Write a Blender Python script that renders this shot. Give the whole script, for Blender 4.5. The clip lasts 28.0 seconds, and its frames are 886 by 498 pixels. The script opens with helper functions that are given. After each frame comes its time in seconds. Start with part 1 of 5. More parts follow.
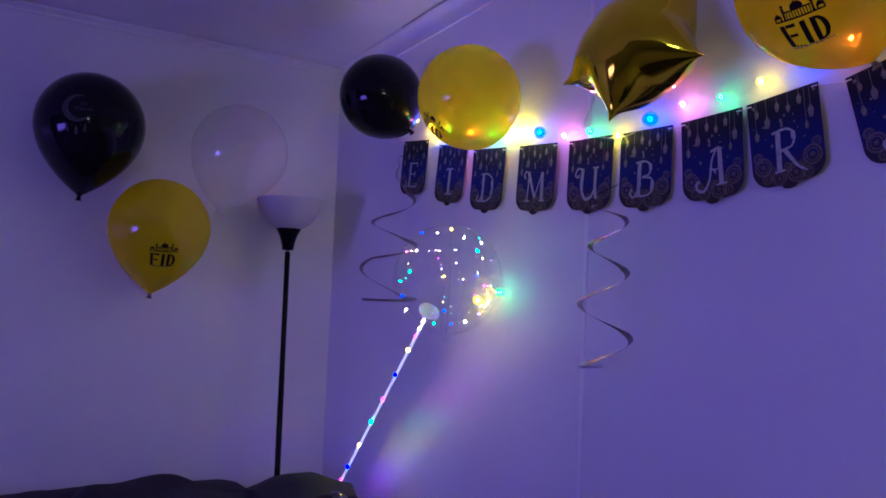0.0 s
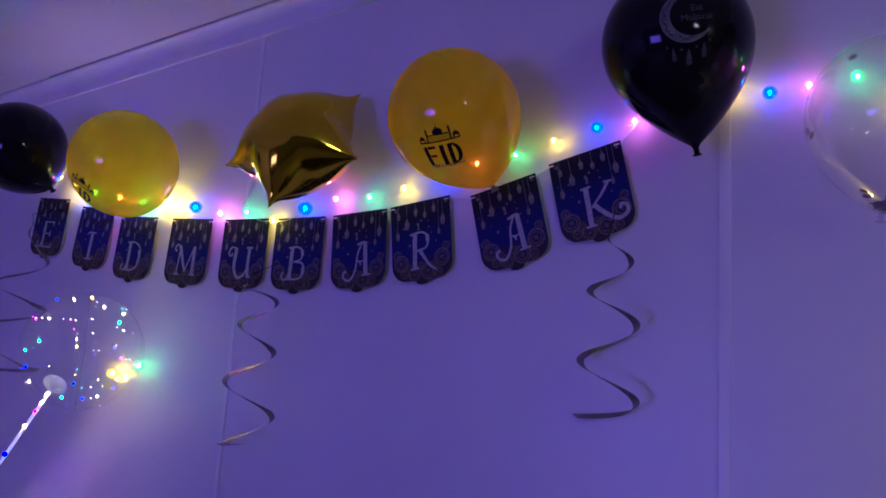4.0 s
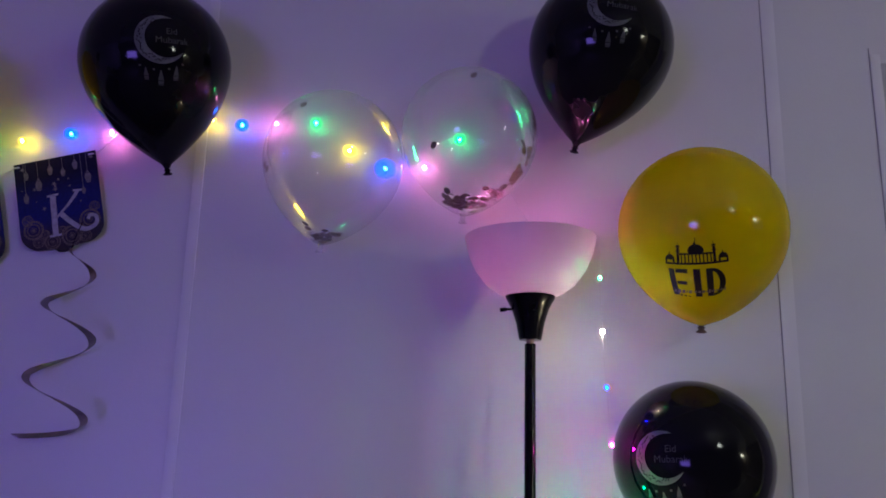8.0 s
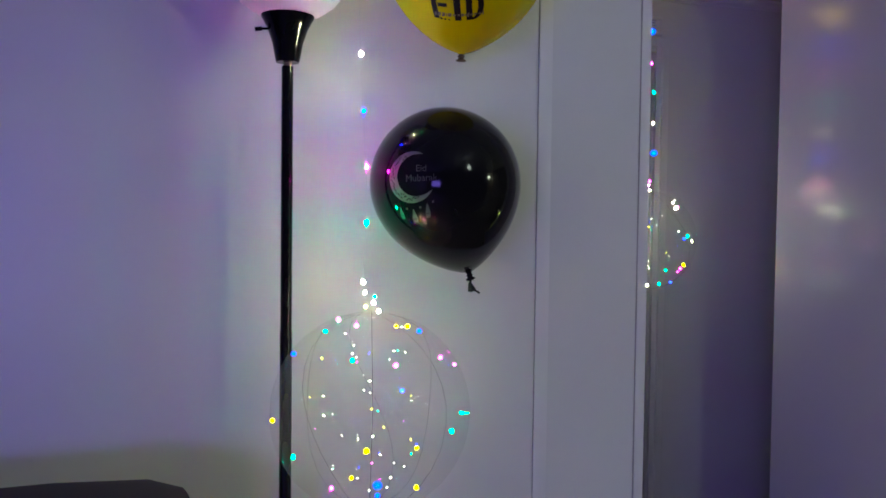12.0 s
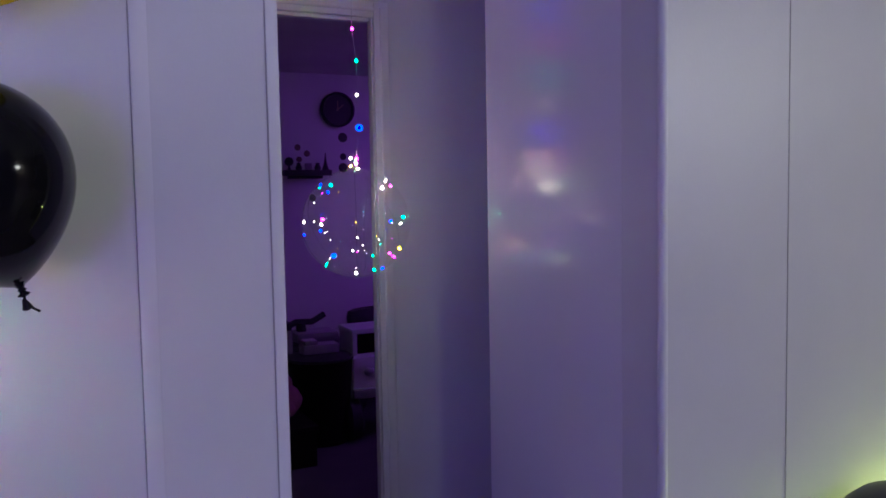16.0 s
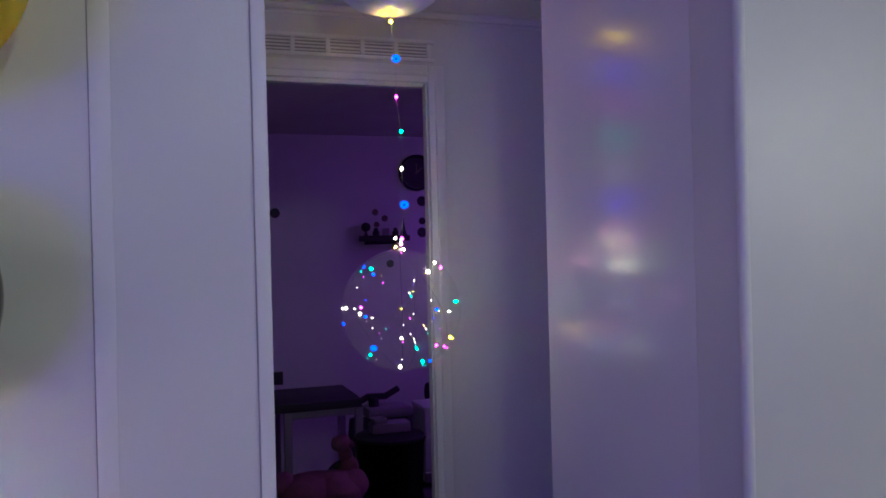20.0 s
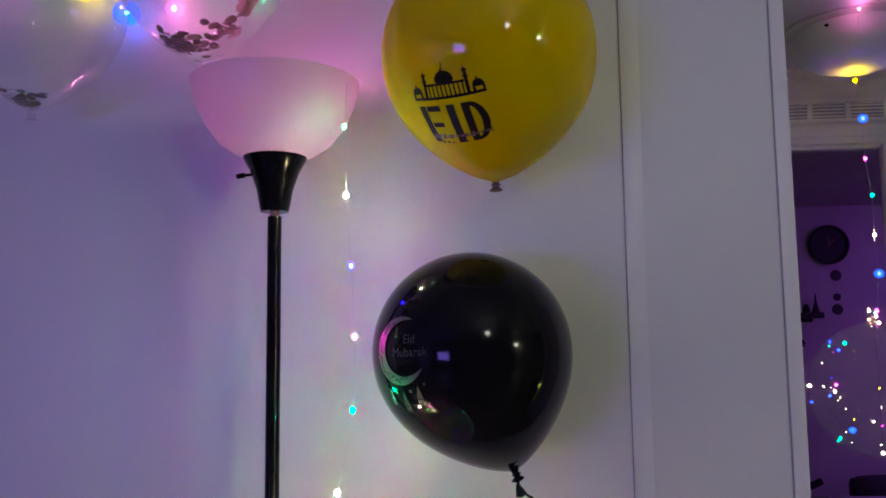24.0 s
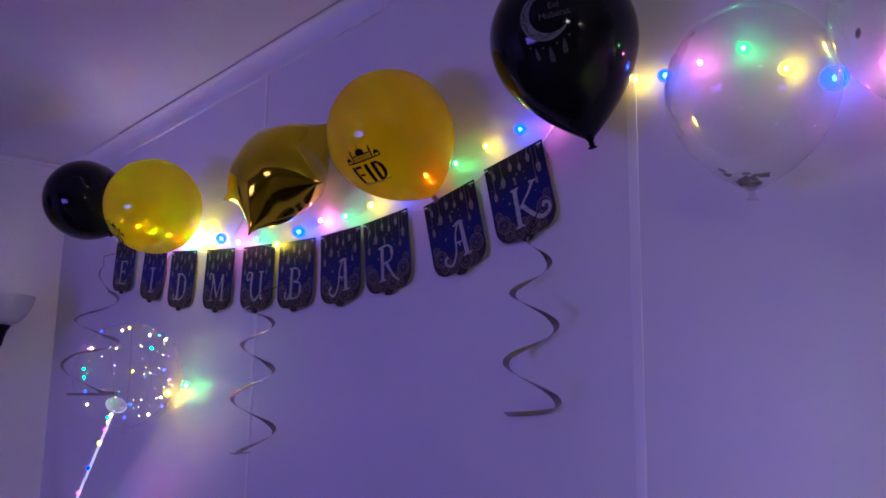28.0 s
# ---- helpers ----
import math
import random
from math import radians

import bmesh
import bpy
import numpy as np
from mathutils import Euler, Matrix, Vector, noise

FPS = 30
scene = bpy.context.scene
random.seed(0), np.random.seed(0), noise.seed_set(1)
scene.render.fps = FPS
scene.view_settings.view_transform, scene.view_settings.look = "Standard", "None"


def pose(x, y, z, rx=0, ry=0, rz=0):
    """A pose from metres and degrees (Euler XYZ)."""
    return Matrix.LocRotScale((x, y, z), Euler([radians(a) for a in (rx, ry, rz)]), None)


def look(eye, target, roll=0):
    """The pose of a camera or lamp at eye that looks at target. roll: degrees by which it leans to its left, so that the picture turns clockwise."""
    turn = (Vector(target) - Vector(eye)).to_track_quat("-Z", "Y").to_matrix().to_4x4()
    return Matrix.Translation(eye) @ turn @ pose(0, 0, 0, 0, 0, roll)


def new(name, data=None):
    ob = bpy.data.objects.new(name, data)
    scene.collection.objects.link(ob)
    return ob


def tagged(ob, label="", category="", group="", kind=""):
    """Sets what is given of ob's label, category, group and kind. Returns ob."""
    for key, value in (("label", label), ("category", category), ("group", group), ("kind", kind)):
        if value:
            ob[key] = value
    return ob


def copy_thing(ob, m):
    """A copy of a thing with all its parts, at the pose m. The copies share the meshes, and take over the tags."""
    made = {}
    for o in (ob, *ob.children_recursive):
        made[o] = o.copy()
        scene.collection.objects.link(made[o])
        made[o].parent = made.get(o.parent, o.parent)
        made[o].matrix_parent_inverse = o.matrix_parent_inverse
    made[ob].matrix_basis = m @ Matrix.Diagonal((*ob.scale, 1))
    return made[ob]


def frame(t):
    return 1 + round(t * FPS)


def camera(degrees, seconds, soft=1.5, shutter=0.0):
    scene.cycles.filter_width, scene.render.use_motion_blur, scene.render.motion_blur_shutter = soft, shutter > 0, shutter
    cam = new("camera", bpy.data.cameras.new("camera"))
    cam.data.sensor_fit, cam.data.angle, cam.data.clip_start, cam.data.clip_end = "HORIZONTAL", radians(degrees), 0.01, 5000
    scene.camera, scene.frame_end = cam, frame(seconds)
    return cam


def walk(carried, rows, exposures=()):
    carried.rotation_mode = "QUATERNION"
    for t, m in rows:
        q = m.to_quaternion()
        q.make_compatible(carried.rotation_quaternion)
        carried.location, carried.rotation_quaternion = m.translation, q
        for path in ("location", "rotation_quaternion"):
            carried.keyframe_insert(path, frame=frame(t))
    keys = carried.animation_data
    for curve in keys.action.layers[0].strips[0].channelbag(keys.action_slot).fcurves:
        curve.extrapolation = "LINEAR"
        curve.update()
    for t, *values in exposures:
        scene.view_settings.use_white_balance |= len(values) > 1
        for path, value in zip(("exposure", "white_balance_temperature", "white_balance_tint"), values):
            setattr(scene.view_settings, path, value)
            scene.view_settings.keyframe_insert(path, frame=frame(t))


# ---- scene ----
cam = camera(56.8, 28.0, 1.7)
PATH = [
    (0, (0.484, 0.233, 1.421), (-1.175, 1.343, 1.551), 2.3),
    (0.5, (0.479, 0.207, 1.438), (-1.117, 1.405, 1.565), 1.5),
    (1, (0.489, 0.189, 1.431), (-1.016, 1.498, 1.57), 1.8),
    (1.5, (0.501, 0.189, 1.432), (-0.878, 1.628, 1.602), 2.3),
    (2, (0.499, 0.175, 1.432), (-0.808, 1.675, 1.637), 3.7),
    (2.5, (0.506, 0.166, 1.434), (-0.715, 1.731, 1.678), 4.0),
    (4.5, (0.532, 0.122, 1.433), (-0.405, 1.85, 1.803), 3.4),
    (5, (0.558, 0.104, 1.439), (-0.255, 1.894, 1.804), 2.9),
    (5.5, (0.596, 0.1, 1.429), (-0.085, 1.94, 1.816), 2.7),
    (6, (0.621, 0.105, 1.422), (0.089, 1.99, 1.828), 2.2),
    (6.5, (0.631, 0.115, 1.42), (0.239, 2.031, 1.838), 2.2),
    (7, (0.629, 0.125, 1.419), (0.378, 2.061, 1.853), 2.2),
    (7.5, (0.654, 0.134, 1.417), (0.559, 2.079, 1.873), 1.6),
    (8, (0.667, 0.132, 1.417), (0.693, 2.079, 1.875), 1.5),
    (8.5, (0.671, 0.126, 1.413), (0.814, 2.068, 1.868), 1.2),
    (9, (0.685, 0.127, 1.394), (0.929, 2.072, 1.79), 1.0),
    (9.5, (0.687, 0.13, 1.379), (1.009, 2.082, 1.672), 1.1),
    (10, (0.688, 0.132, 1.37), (1.07, 2.082, 1.596), 1.1),
    (10.5, (0.693, 0.131, 1.361), (1.113, 2.08, 1.523), 1.0),
    (11, (0.698, 0.148, 1.347), (1.135, 2.098, 1.416), 0.9),
    (11.5, (0.719, 0.155, 1.335), (1.169, 2.104, 1.348), 0.5),
    (12, (0.749, 0.156, 1.323), (1.262, 2.088, 1.257), 0.7),
    (12.5, (0.784, 0.163, 1.316), (1.395, 2.066, 1.235), 1.1),
    (14.5, (1.06, 0.205, 1.362), (1.842, 2.043, 1.273), 0.0),
    (15, (1.133, 0.226, 1.356), (1.999, 2.026, 1.266), -0.4),
    (15.5, (1.181, 0.247, 1.357), (2.085, 2.028, 1.242), -0.4),
    (16, (1.23, 0.269, 1.357), (2.121, 2.055, 1.222), -1.0),
    (16.5, (1.24, 0.302, 1.363), (2.119, 2.093, 1.218), -1.4),
    (17, (1.25, 0.335, 1.368), (2.115, 2.131, 1.211), -1.1),
    (17.5, (1.256, 0.366, 1.371), (2.125, 2.158, 1.197), -1.2),
    (18, (1.261, 0.396, 1.374), (2.177, 2.164, 1.186), -0.8),
    (18.5, (1.343, 0.429, 1.383), (2.283, 2.185, 1.206), -0.7),
    (19, (1.424, 0.461, 1.393), (2.345, 2.23, 1.24), -1.0),
    (19.5, (1.453, 0.464, 1.417), (2.21, 2.311, 1.294), -1.5),
    (20, (1.481, 0.467, 1.44), (2.143, 2.355, 1.437), -1.4),
    (20.5, (1.478, 0.45, 1.447), (2.093, 2.352, 1.519), -2.7),
    (22.5, (1.26, 0.471, 1.408), (1.652, 2.432, 1.472), -0.5),
    (23, (1.236, 0.467, 1.396), (1.281, 2.465, 1.469), -1.0),
    (23.5, (1.226, 0.47, 1.401), (1.111, 2.465, 1.497), -0.8),
    (24, (1.214, 0.476, 1.42), (1.04, 2.457, 1.629), -0.7),
    (24.5, (1.214, 0.474, 1.439), (1.019, 2.452, 1.66), -1.3),
    (25, (1.213, 0.487, 1.444), (0.884, 2.439, 1.73), -1.3),
    (25.5, (1.164, 0.479, 1.45), (0.56, 2.358, 1.776), 0.0),
    (26, (1.106, 0.451, 1.462), (0.307, 2.254, 1.791), 0.4),
    (26.5, (1.084, 0.441, 1.461), (0.08, 2.136, 1.805), 0.7),
    (27, (1.06, 0.435, 1.457), (-0.127, 2.005, 1.812), 1.0),
    (27.5, (1.022, 0.411, 1.468), (-0.305, 1.868, 1.81), 1.1),
    (28, (0.997, 0.4, 1.456), (-0.375, 1.815, 1.794), 0.8),
]
EXPOSURES = [(0.0, 0.69, 5500, 15), (1.0, 0.63, 5220, 20), (2.5, 0.43, 5500, 16), (5.0, 0.37, 5300, 44), (6.5, 0.59, 5600, 12), (8.0, 0.57, 6500, -3), (10.0, 0.63, 6600, -10), (12.0, 0.72, 6400, -18), (14.5, 0.8, 5800, 5), (17.0, 0.8, 5700, 10), (20.0, 0.82, 5800, 0), (23.0, 0.64, 6550, -8), (25.0, 0.58, 7000, 2), (26.0, 0.52, 5900, 18), (27.0, 0.52, 5500, 20), (28.0, 0.72, 6200, 9)]
walk(cam, [(t, look(eye, target, roll)) for t, eye, target, roll in PATH], EXPOSURES)

# ---- world and room lights ----
world = bpy.data.worlds.new("world")
world.use_nodes = True
world.node_tree.nodes["Background"].inputs[0].default_value = (0.02, 0.02, 0.035, 1)
world.node_tree.nodes["Background"].inputs[1].default_value = 0.3
scene.world = world
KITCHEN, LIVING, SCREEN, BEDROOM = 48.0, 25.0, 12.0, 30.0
GLOW, STRAND, HALL, SPARK, STICK = 255.0, 1250.0, 800.0, 45.0, 190.0

WALL_Y, WEST_X = 1.80, -2.71
OPEN_L, OPEN_R = 1.655, 2.463
HALL_Z, DOOR_Y, BACK_Y, EAST_X = 2.205, 2.98, 5.6, 6.6
DOOR_L, DOOR_R, DOOR_Z, JAMB = 1.56, 2.32, 1.972, 0.035


# ---- materials ----
def material(name):
    m = bpy.data.materials.new(name)
    m.use_nodes = True
    nt = m.node_tree
    return m, nt, nt.nodes["Principled BSDF"], nt.nodes["Material Output"]


def node(nt, kind, **inputs):
    n = nt.nodes.new(kind)
    for key, value in inputs.items():
        n.inputs[key.replace("_", " ")].default_value = value
    return n


def surface(name, colour, rough=0.5, metal=0.0, vary=0.06, scale=6.0, fine=90.0, bump=0.08, coat=0.0, spec=0.5):
    """Painted, woven or moulded surface with stains at one scale and grain at another."""
    m, nt, b, out = material(name)
    co = nt.nodes.new("ShaderNodeTexCoord")
    big = node(nt, "ShaderNodeTexNoise", Scale=scale, Detail=4.0)
    small = node(nt, "ShaderNodeTexNoise", Scale=fine, Detail=3.0)
    for n in (big, small):
        nt.links.new(co.outputs["Object"], n.inputs["Vector"])
    ramp = nt.nodes.new("ShaderNodeValToRGB")
    ramp.color_ramp.elements[0].position, ramp.color_ramp.elements[1].position = 0.3, 0.7
    ramp.color_ramp.elements[0].color = (*[c * (1 - vary) for c in colour], 1)
    ramp.color_ramp.elements[1].color = (*[min(1, c * (1 + vary)) for c in colour], 1)
    nt.links.new(big.outputs["Fac"], ramp.inputs["Fac"])
    nt.links.new(ramp.outputs["Color"], b.inputs["Base Color"])
    bp = node(nt, "ShaderNodeBump", Strength=bump, Distance=0.002)
    nt.links.new(small.outputs["Fac"], bp.inputs["Height"])
    nt.links.new(bp.outputs["Normal"], b.inputs["Normal"])
    mr = node(nt, "ShaderNodeMapRange", To_Min=max(0.02, rough - 0.06), To_Max=min(1.0, rough + 0.06))
    nt.links.new(big.outputs["Fac"], mr.inputs["Value"])
    nt.links.new(mr.outputs["Result"], b.inputs["Roughness"])
    b.inputs["Metallic"].default_value = metal
    b.inputs["Coat Weight"].default_value = coat
    b.inputs["Specular IOR Level"].default_value = spec
    return m


def glowing(name, colour, strength):
    m, nt, b, out = material(name)
    b.inputs["Base Color"].default_value = (*colour, 1)
    b.inputs["Emission Color"].default_value = (*colour, 1)
    b.inputs["Emission Strength"].default_value = strength
    return m


def sheen(nt, base, edge, power):
    """Share of gloss, low face on and rising at a slant, the same from both sides."""
    lw = node(nt, "ShaderNodeLayerWeight", Blend=0.5)
    pw = nt.nodes.new("ShaderNodeMath")
    pw.operation, pw.inputs[1].default_value = "POWER", power
    nt.links.new(lw.outputs["Facing"], pw.inputs[0])
    mr = node(nt, "ShaderNodeMapRange", To_Min=base, To_Max=edge)
    nt.links.new(pw.outputs[0], mr.inputs["Value"])
    return mr.outputs["Result"]


def latex(name, colour, see, thin, rough=0.12):
    """Stretched rubber skin: part see-through, part glowing through, with a glossy face."""
    m, nt, b, out = material(name)
    co = nt.nodes.new("ShaderNodeTexCoord")
    n = node(nt, "ShaderNodeTexNoise", Scale=9.0, Detail=3.0)
    nt.links.new(co.outputs["Object"], n.inputs["Vector"])
    tint = nt.nodes.new("ShaderNodeValToRGB")
    tint.color_ramp.elements[0].color = (*[c * 0.88 for c in colour], 1)
    tint.color_ramp.elements[1].color = (*[min(1, c * 1.1) for c in colour], 1)
    nt.links.new(n.outputs["Fac"], tint.inputs["Fac"])
    diff, tran = nt.nodes.new("ShaderNodeBsdfDiffuse"), nt.nodes.new("ShaderNodeBsdfTranslucent")
    clear, gloss = nt.nodes.new("ShaderNodeBsdfTransparent"), node(nt, "ShaderNodeBsdfGlossy", Roughness=rough)
    for k in (diff, tran, clear):
        nt.links.new(tint.outputs["Color"], k.inputs["Color"])
    a, c, d = (nt.nodes.new("ShaderNodeMixShader") for _ in range(3))
    a.inputs[0].default_value, c.inputs[0].default_value = thin, see
    nt.links.new(diff.outputs[0], a.inputs[1])
    nt.links.new(tran.outputs[0], a.inputs[2])
    nt.links.new(a.outputs[0], c.inputs[1])
    nt.links.new(clear.outputs[0], c.inputs[2])
    nt.links.new(sheen(nt, 0.03, 0.34, 4.0), d.inputs[0])
    nt.links.new(c.outputs[0], d.inputs[1])
    nt.links.new(gloss.outputs[0], d.inputs[2])
    nt.links.new(d.outputs[0], out.inputs["Surface"])
    return m


def film(name, milk, colour=(0.9, 0.9, 0.92), base=0.03, edge=0.45, rough=0.04, haze=0.0, power=3.5):
    """Clear thin skin: see-through with a little milk and a glossy face."""
    m, nt, b, out = material(name)
    clear, gloss = nt.nodes.new("ShaderNodeBsdfTransparent"), node(nt, "ShaderNodeBsdfGlossy", Roughness=rough)
    diff = node(nt, "ShaderNodeBsdfDiffuse", Color=(*colour, 1))
    a, d = nt.nodes.new("ShaderNodeMixShader"), nt.nodes.new("ShaderNodeMixShader")
    co = nt.nodes.new("ShaderNodeTexCoord")
    n = node(nt, "ShaderNodeTexNoise", Scale=5.0, Detail=3.0)
    nt.links.new(co.outputs["Object"], n.inputs["Vector"])
    mr = node(nt, "ShaderNodeMapRange", To_Min=milk * 0.5, To_Max=milk * 1.5)
    nt.links.new(n.outputs["Fac"], mr.inputs["Value"])
    nt.links.new(mr.outputs["Result"], a.inputs[0])
    blur, hz = node(nt, "ShaderNodeBsdfRefraction", IOR=1.12, Roughness=0.6, Color=(0.96, 0.96, 0.96, 1)), nt.nodes.new("ShaderNodeMixShader")
    hz.inputs[0].default_value = haze
    nt.links.new(clear.outputs[0], hz.inputs[1])
    nt.links.new(blur.outputs[0], hz.inputs[2])
    nt.links.new(hz.outputs[0], a.inputs[1])
    tran, half = node(nt, "ShaderNodeBsdfTranslucent", Color=(*colour, 1)), nt.nodes.new("ShaderNodeMixShader")
    nt.links.new(diff.outputs[0], half.inputs[1])
    nt.links.new(tran.outputs[0], half.inputs[2])
    nt.links.new(half.outputs[0], a.inputs[2])
    nt.links.new(sheen(nt, base, edge, power), d.inputs[0])
    nt.links.new(a.outputs[0], d.inputs[1])
    nt.links.new(gloss.outputs[0], d.inputs[2])
    nt.links.new(d.outputs[0], out.inputs["Surface"])
    return m


def flag_print():
    """Card printed dark at the top, blue in the middle and grey-gold at the foot, with speckle."""
    m, nt, b, out = material("flag_card")
    co = nt.nodes.new("ShaderNodeTexCoord")
    sep = nt.nodes.new("ShaderNodeSeparateXYZ")
    nt.links.new(co.outputs["Object"], sep.inputs[0])
    mr = node(nt, "ShaderNodeMapRange", From_Min=-0.205, From_Max=0.0)
    nt.links.new(sep.outputs["Z"], mr.inputs["Value"])
    ramp = nt.nodes.new("ShaderNodeValToRGB")
    e = ramp.color_ramp.elements
    e[0].position, e[0].color = 0.05, (0.030, 0.024, 0.022, 1)
    e[1].position, e[1].color = 1.0, (0.007, 0.008, 0.018, 1)
    for p, c in ((0.22, (0.022, 0.02, 0.045, 1)), (0.36, (0.005, 0.011, 0.125, 1)), (0.56, (0.004, 0.009, 0.10, 1)), (0.82, (0.004, 0.005, 0.018, 1))):
        k = e.new(p)
        k.color = c
    nt.links.new(mr.outputs["Result"], ramp.inputs["Fac"])
    n = node(nt, "ShaderNodeTexNoise", Scale=160.0, Detail=2.0)
    nt.links.new(co.outputs["Object"], n.inputs["Vector"])
    mix = nt.nodes.new("ShaderNodeMix")
    mix.data_type, mix.blend_type = "RGBA", "OVERLAY"
    mix.inputs["Factor"].default_value = 0.5
    nt.links.new(ramp.outputs["Color"], mix.inputs["A"])
    nt.links.new(n.outputs["Fac"], mix.inputs["B"])
    nt.links.new(mix.outputs["Result"], b.inputs["Base Color"])
    b.inputs["Roughness"].default_value = 0.42
    b.inputs["Specular IOR Level"].default_value = 0.2
    return m


M_WALL = surface("vinyl_wall", (0.66, 0.65, 0.64), 0.38, vary=0.035, scale=3.0, fine=140, bump=0.12)
M_GLOSS = surface("gloss_paint", (0.80, 0.79, 0.80), 0.23, vary=0.03, scale=2.0, fine=35, bump=0.05, spec=0.55)
M_TRIM = surface("white_trim", (0.72, 0.71, 0.70), 0.35, vary=0.04, scale=5, fine=60, bump=0.05)
M_GAP = surface("joint_shadow_line", (0.33, 0.32, 0.32), 0.7)
M_CEIL = surface("textured_ceiling", (0.68, 0.66, 0.65), 0.85, vary=0.06, scale=2.5, fine=260, bump=0.5)
M_FLOOR = surface("wood_laminate", (0.20, 0.16, 0.13), 0.5, vary=0.15, scale=4, fine=120, bump=0.1)
M_PANEL = surface("brown_panel", (0.13, 0.10, 0.08), 0.5, vary=0.2, scale=5, fine=90, bump=0.1)
M_CARPET = surface("dark_carpet", (0.05, 0.045, 0.045), 0.95, vary=0.2, scale=4, fine=500, bump=0.6)
M_YELLOW = latex("yellow_latex", (0.86, 0.77, 0.006), 0.28, 0.58, 0.07)
M_CLEAR = film("clear_latex", 0.095, base=0.05, edge=0.55, rough=0.06, haze=0.03, power=2.0)
M_THIN = film("thin_clear_latex", 0.018, base=0.06, edge=0.4, rough=0.03, haze=0.03, power=2.6)
M_BUBBLE = film("clear_bubble", 0.032, base=0.008, edge=0.10, rough=0.03, power=2.5)
M_BLACK = surface("black_latex", (0.006, 0.006, 0.008), 0.1, vary=0.2, scale=8, fine=30, bump=0.01, spec=0.2)
M_INK = surface("black_ink", (0.010, 0.008, 0.007), 0.5, spec=0.08)
M_SILVER_INK = surface("pale_ink", (0.13, 0.135, 0.125), 0.5, vary=0.25, scale=60, spec=0.1)
M_FAINT_INK = surface("faint_ink", (0.065, 0.065, 0.065), 0.45, spec=0.1)
M_GOLD = surface("gold_foil", (0.74, 0.60, 0.02), 0.12, metal=1.0, vary=0.05, scale=12, fine=45, bump=0.05)
M_FLAG = flag_print()
M_LETTER = surface("silver_letter", (0.36, 0.36, 0.36), 0.35, metal=0.3, vary=0.25, scale=120, fine=300, bump=0.1)
M_LANTERN = surface("pale_gold_print", (0.15, 0.135, 0.115), 0.45, vary=0.3, scale=150, fine=300)
M_MANDALA = surface("grey_gold_print", (0.13, 0.10, 0.06), 0.45, vary=0.45, scale=180, fine=400)
M_CORD = surface("white_cord", (0.62, 0.61, 0.60), 0.7, fine=400)
M_WIRE = surface("clear_wire", (0.60, 0.59, 0.58), 0.5, fine=300)
M_COPPER = surface("thin_wire", (0.006, 0.005, 0.005), 0.8, spec=0.05)
M_SWIRL = surface("dark_foil", (0.30, 0.26, 0.24), 0.3, metal=1.0, vary=0.3, scale=30, fine=80, bump=0.05)
M_LAMP = surface("black_metal", (0.003, 0.003, 0.004), 0.14, vary=0.2, scale=10, fine=60, bump=0.02, spec=0.12)
M_BOWL = latex("white_bowl", (0.70, 0.69, 0.70), 0.0, 0.55, 0.3)
M_GLOBE = surface("opal_glass", (0.80, 0.80, 0.77), 0.35, vary=0.03, scale=5, fine=30, bump=0.01, coat=0.0, spec=0.3)
M_SOFA = surface("dark_fabric", (0.018, 0.014, 0.020), 0.9, vary=0.35, scale=9, fine=420, bump=0.6)
M_BAG = surface("dark_glossy_plastic", (0.015, 0.014, 0.02), 0.12, vary=0.2, fine=20, bump=0.2, coat=0.4)
M_PLASTIC = surface("clear_plastic_holder", (0.75, 0.75, 0.78), 0.2, fine=50)
M_CONFETTI = surface("rose_gold_confetti", (0.17, 0.115, 0.085), 0.35, metal=0.4, vary=0.35, scale=40)
M_DARK = surface("dark_furniture", (0.02, 0.018, 0.022), 0.5, vary=0.2, fine=60)
M_PALE = surface("pale_furniture", (0.26, 0.25, 0.26), 0.5, fine=60)
M_PINK = surface("pink_plush", (0.24, 0.075, 0.13), 0.95, vary=0.2, scale=18, fine=300, bump=0.6)
M_TOYWHITE = surface("white_toy_plastic", (0.62, 0.62, 0.64), 0.3, fine=50)


LED_TINT = {"y": (1.0, 0.70, 0.05), "b": (0.008, 0.08, 1.0), "p": (1.0, 0.20, 0.66), "g": (0.05, 1.0, 0.26), "w": (1.0, 0.78, 0.46)}
LED_NAME = {"y": "yellow_", "b": "blue_", "p": "pink_", "g": "green_", "w": "warm_white_"}
LED_SHARE = {"y": 0.85, "b": 2.2, "p": 1.0, "g": 0.45, "w": 0.9}


def led_set(kind, k, pure=False):
    """The four colours of a light string at brightness k, and a warm white; pure ones hold their hue."""
    tint, share = dict(LED_TINT), dict(LED_SHARE)
    if pure:
        share.update(b=0.85, p=0.75, g=0.8)
        tint.update(y=(1.0, 0.60, 0.45 / k), b=(0.04 / k, 0.18 / k, 1.0), p=(1.0, 0.42 / k, 0.62), g=(0.3 / k, 1.0, 0.35), w=(1.0, 0.86, 0.60))
    return {c: glowing(LED_NAME[c] + kind, tint[c], k * share[c]) for c in LED_TINT}


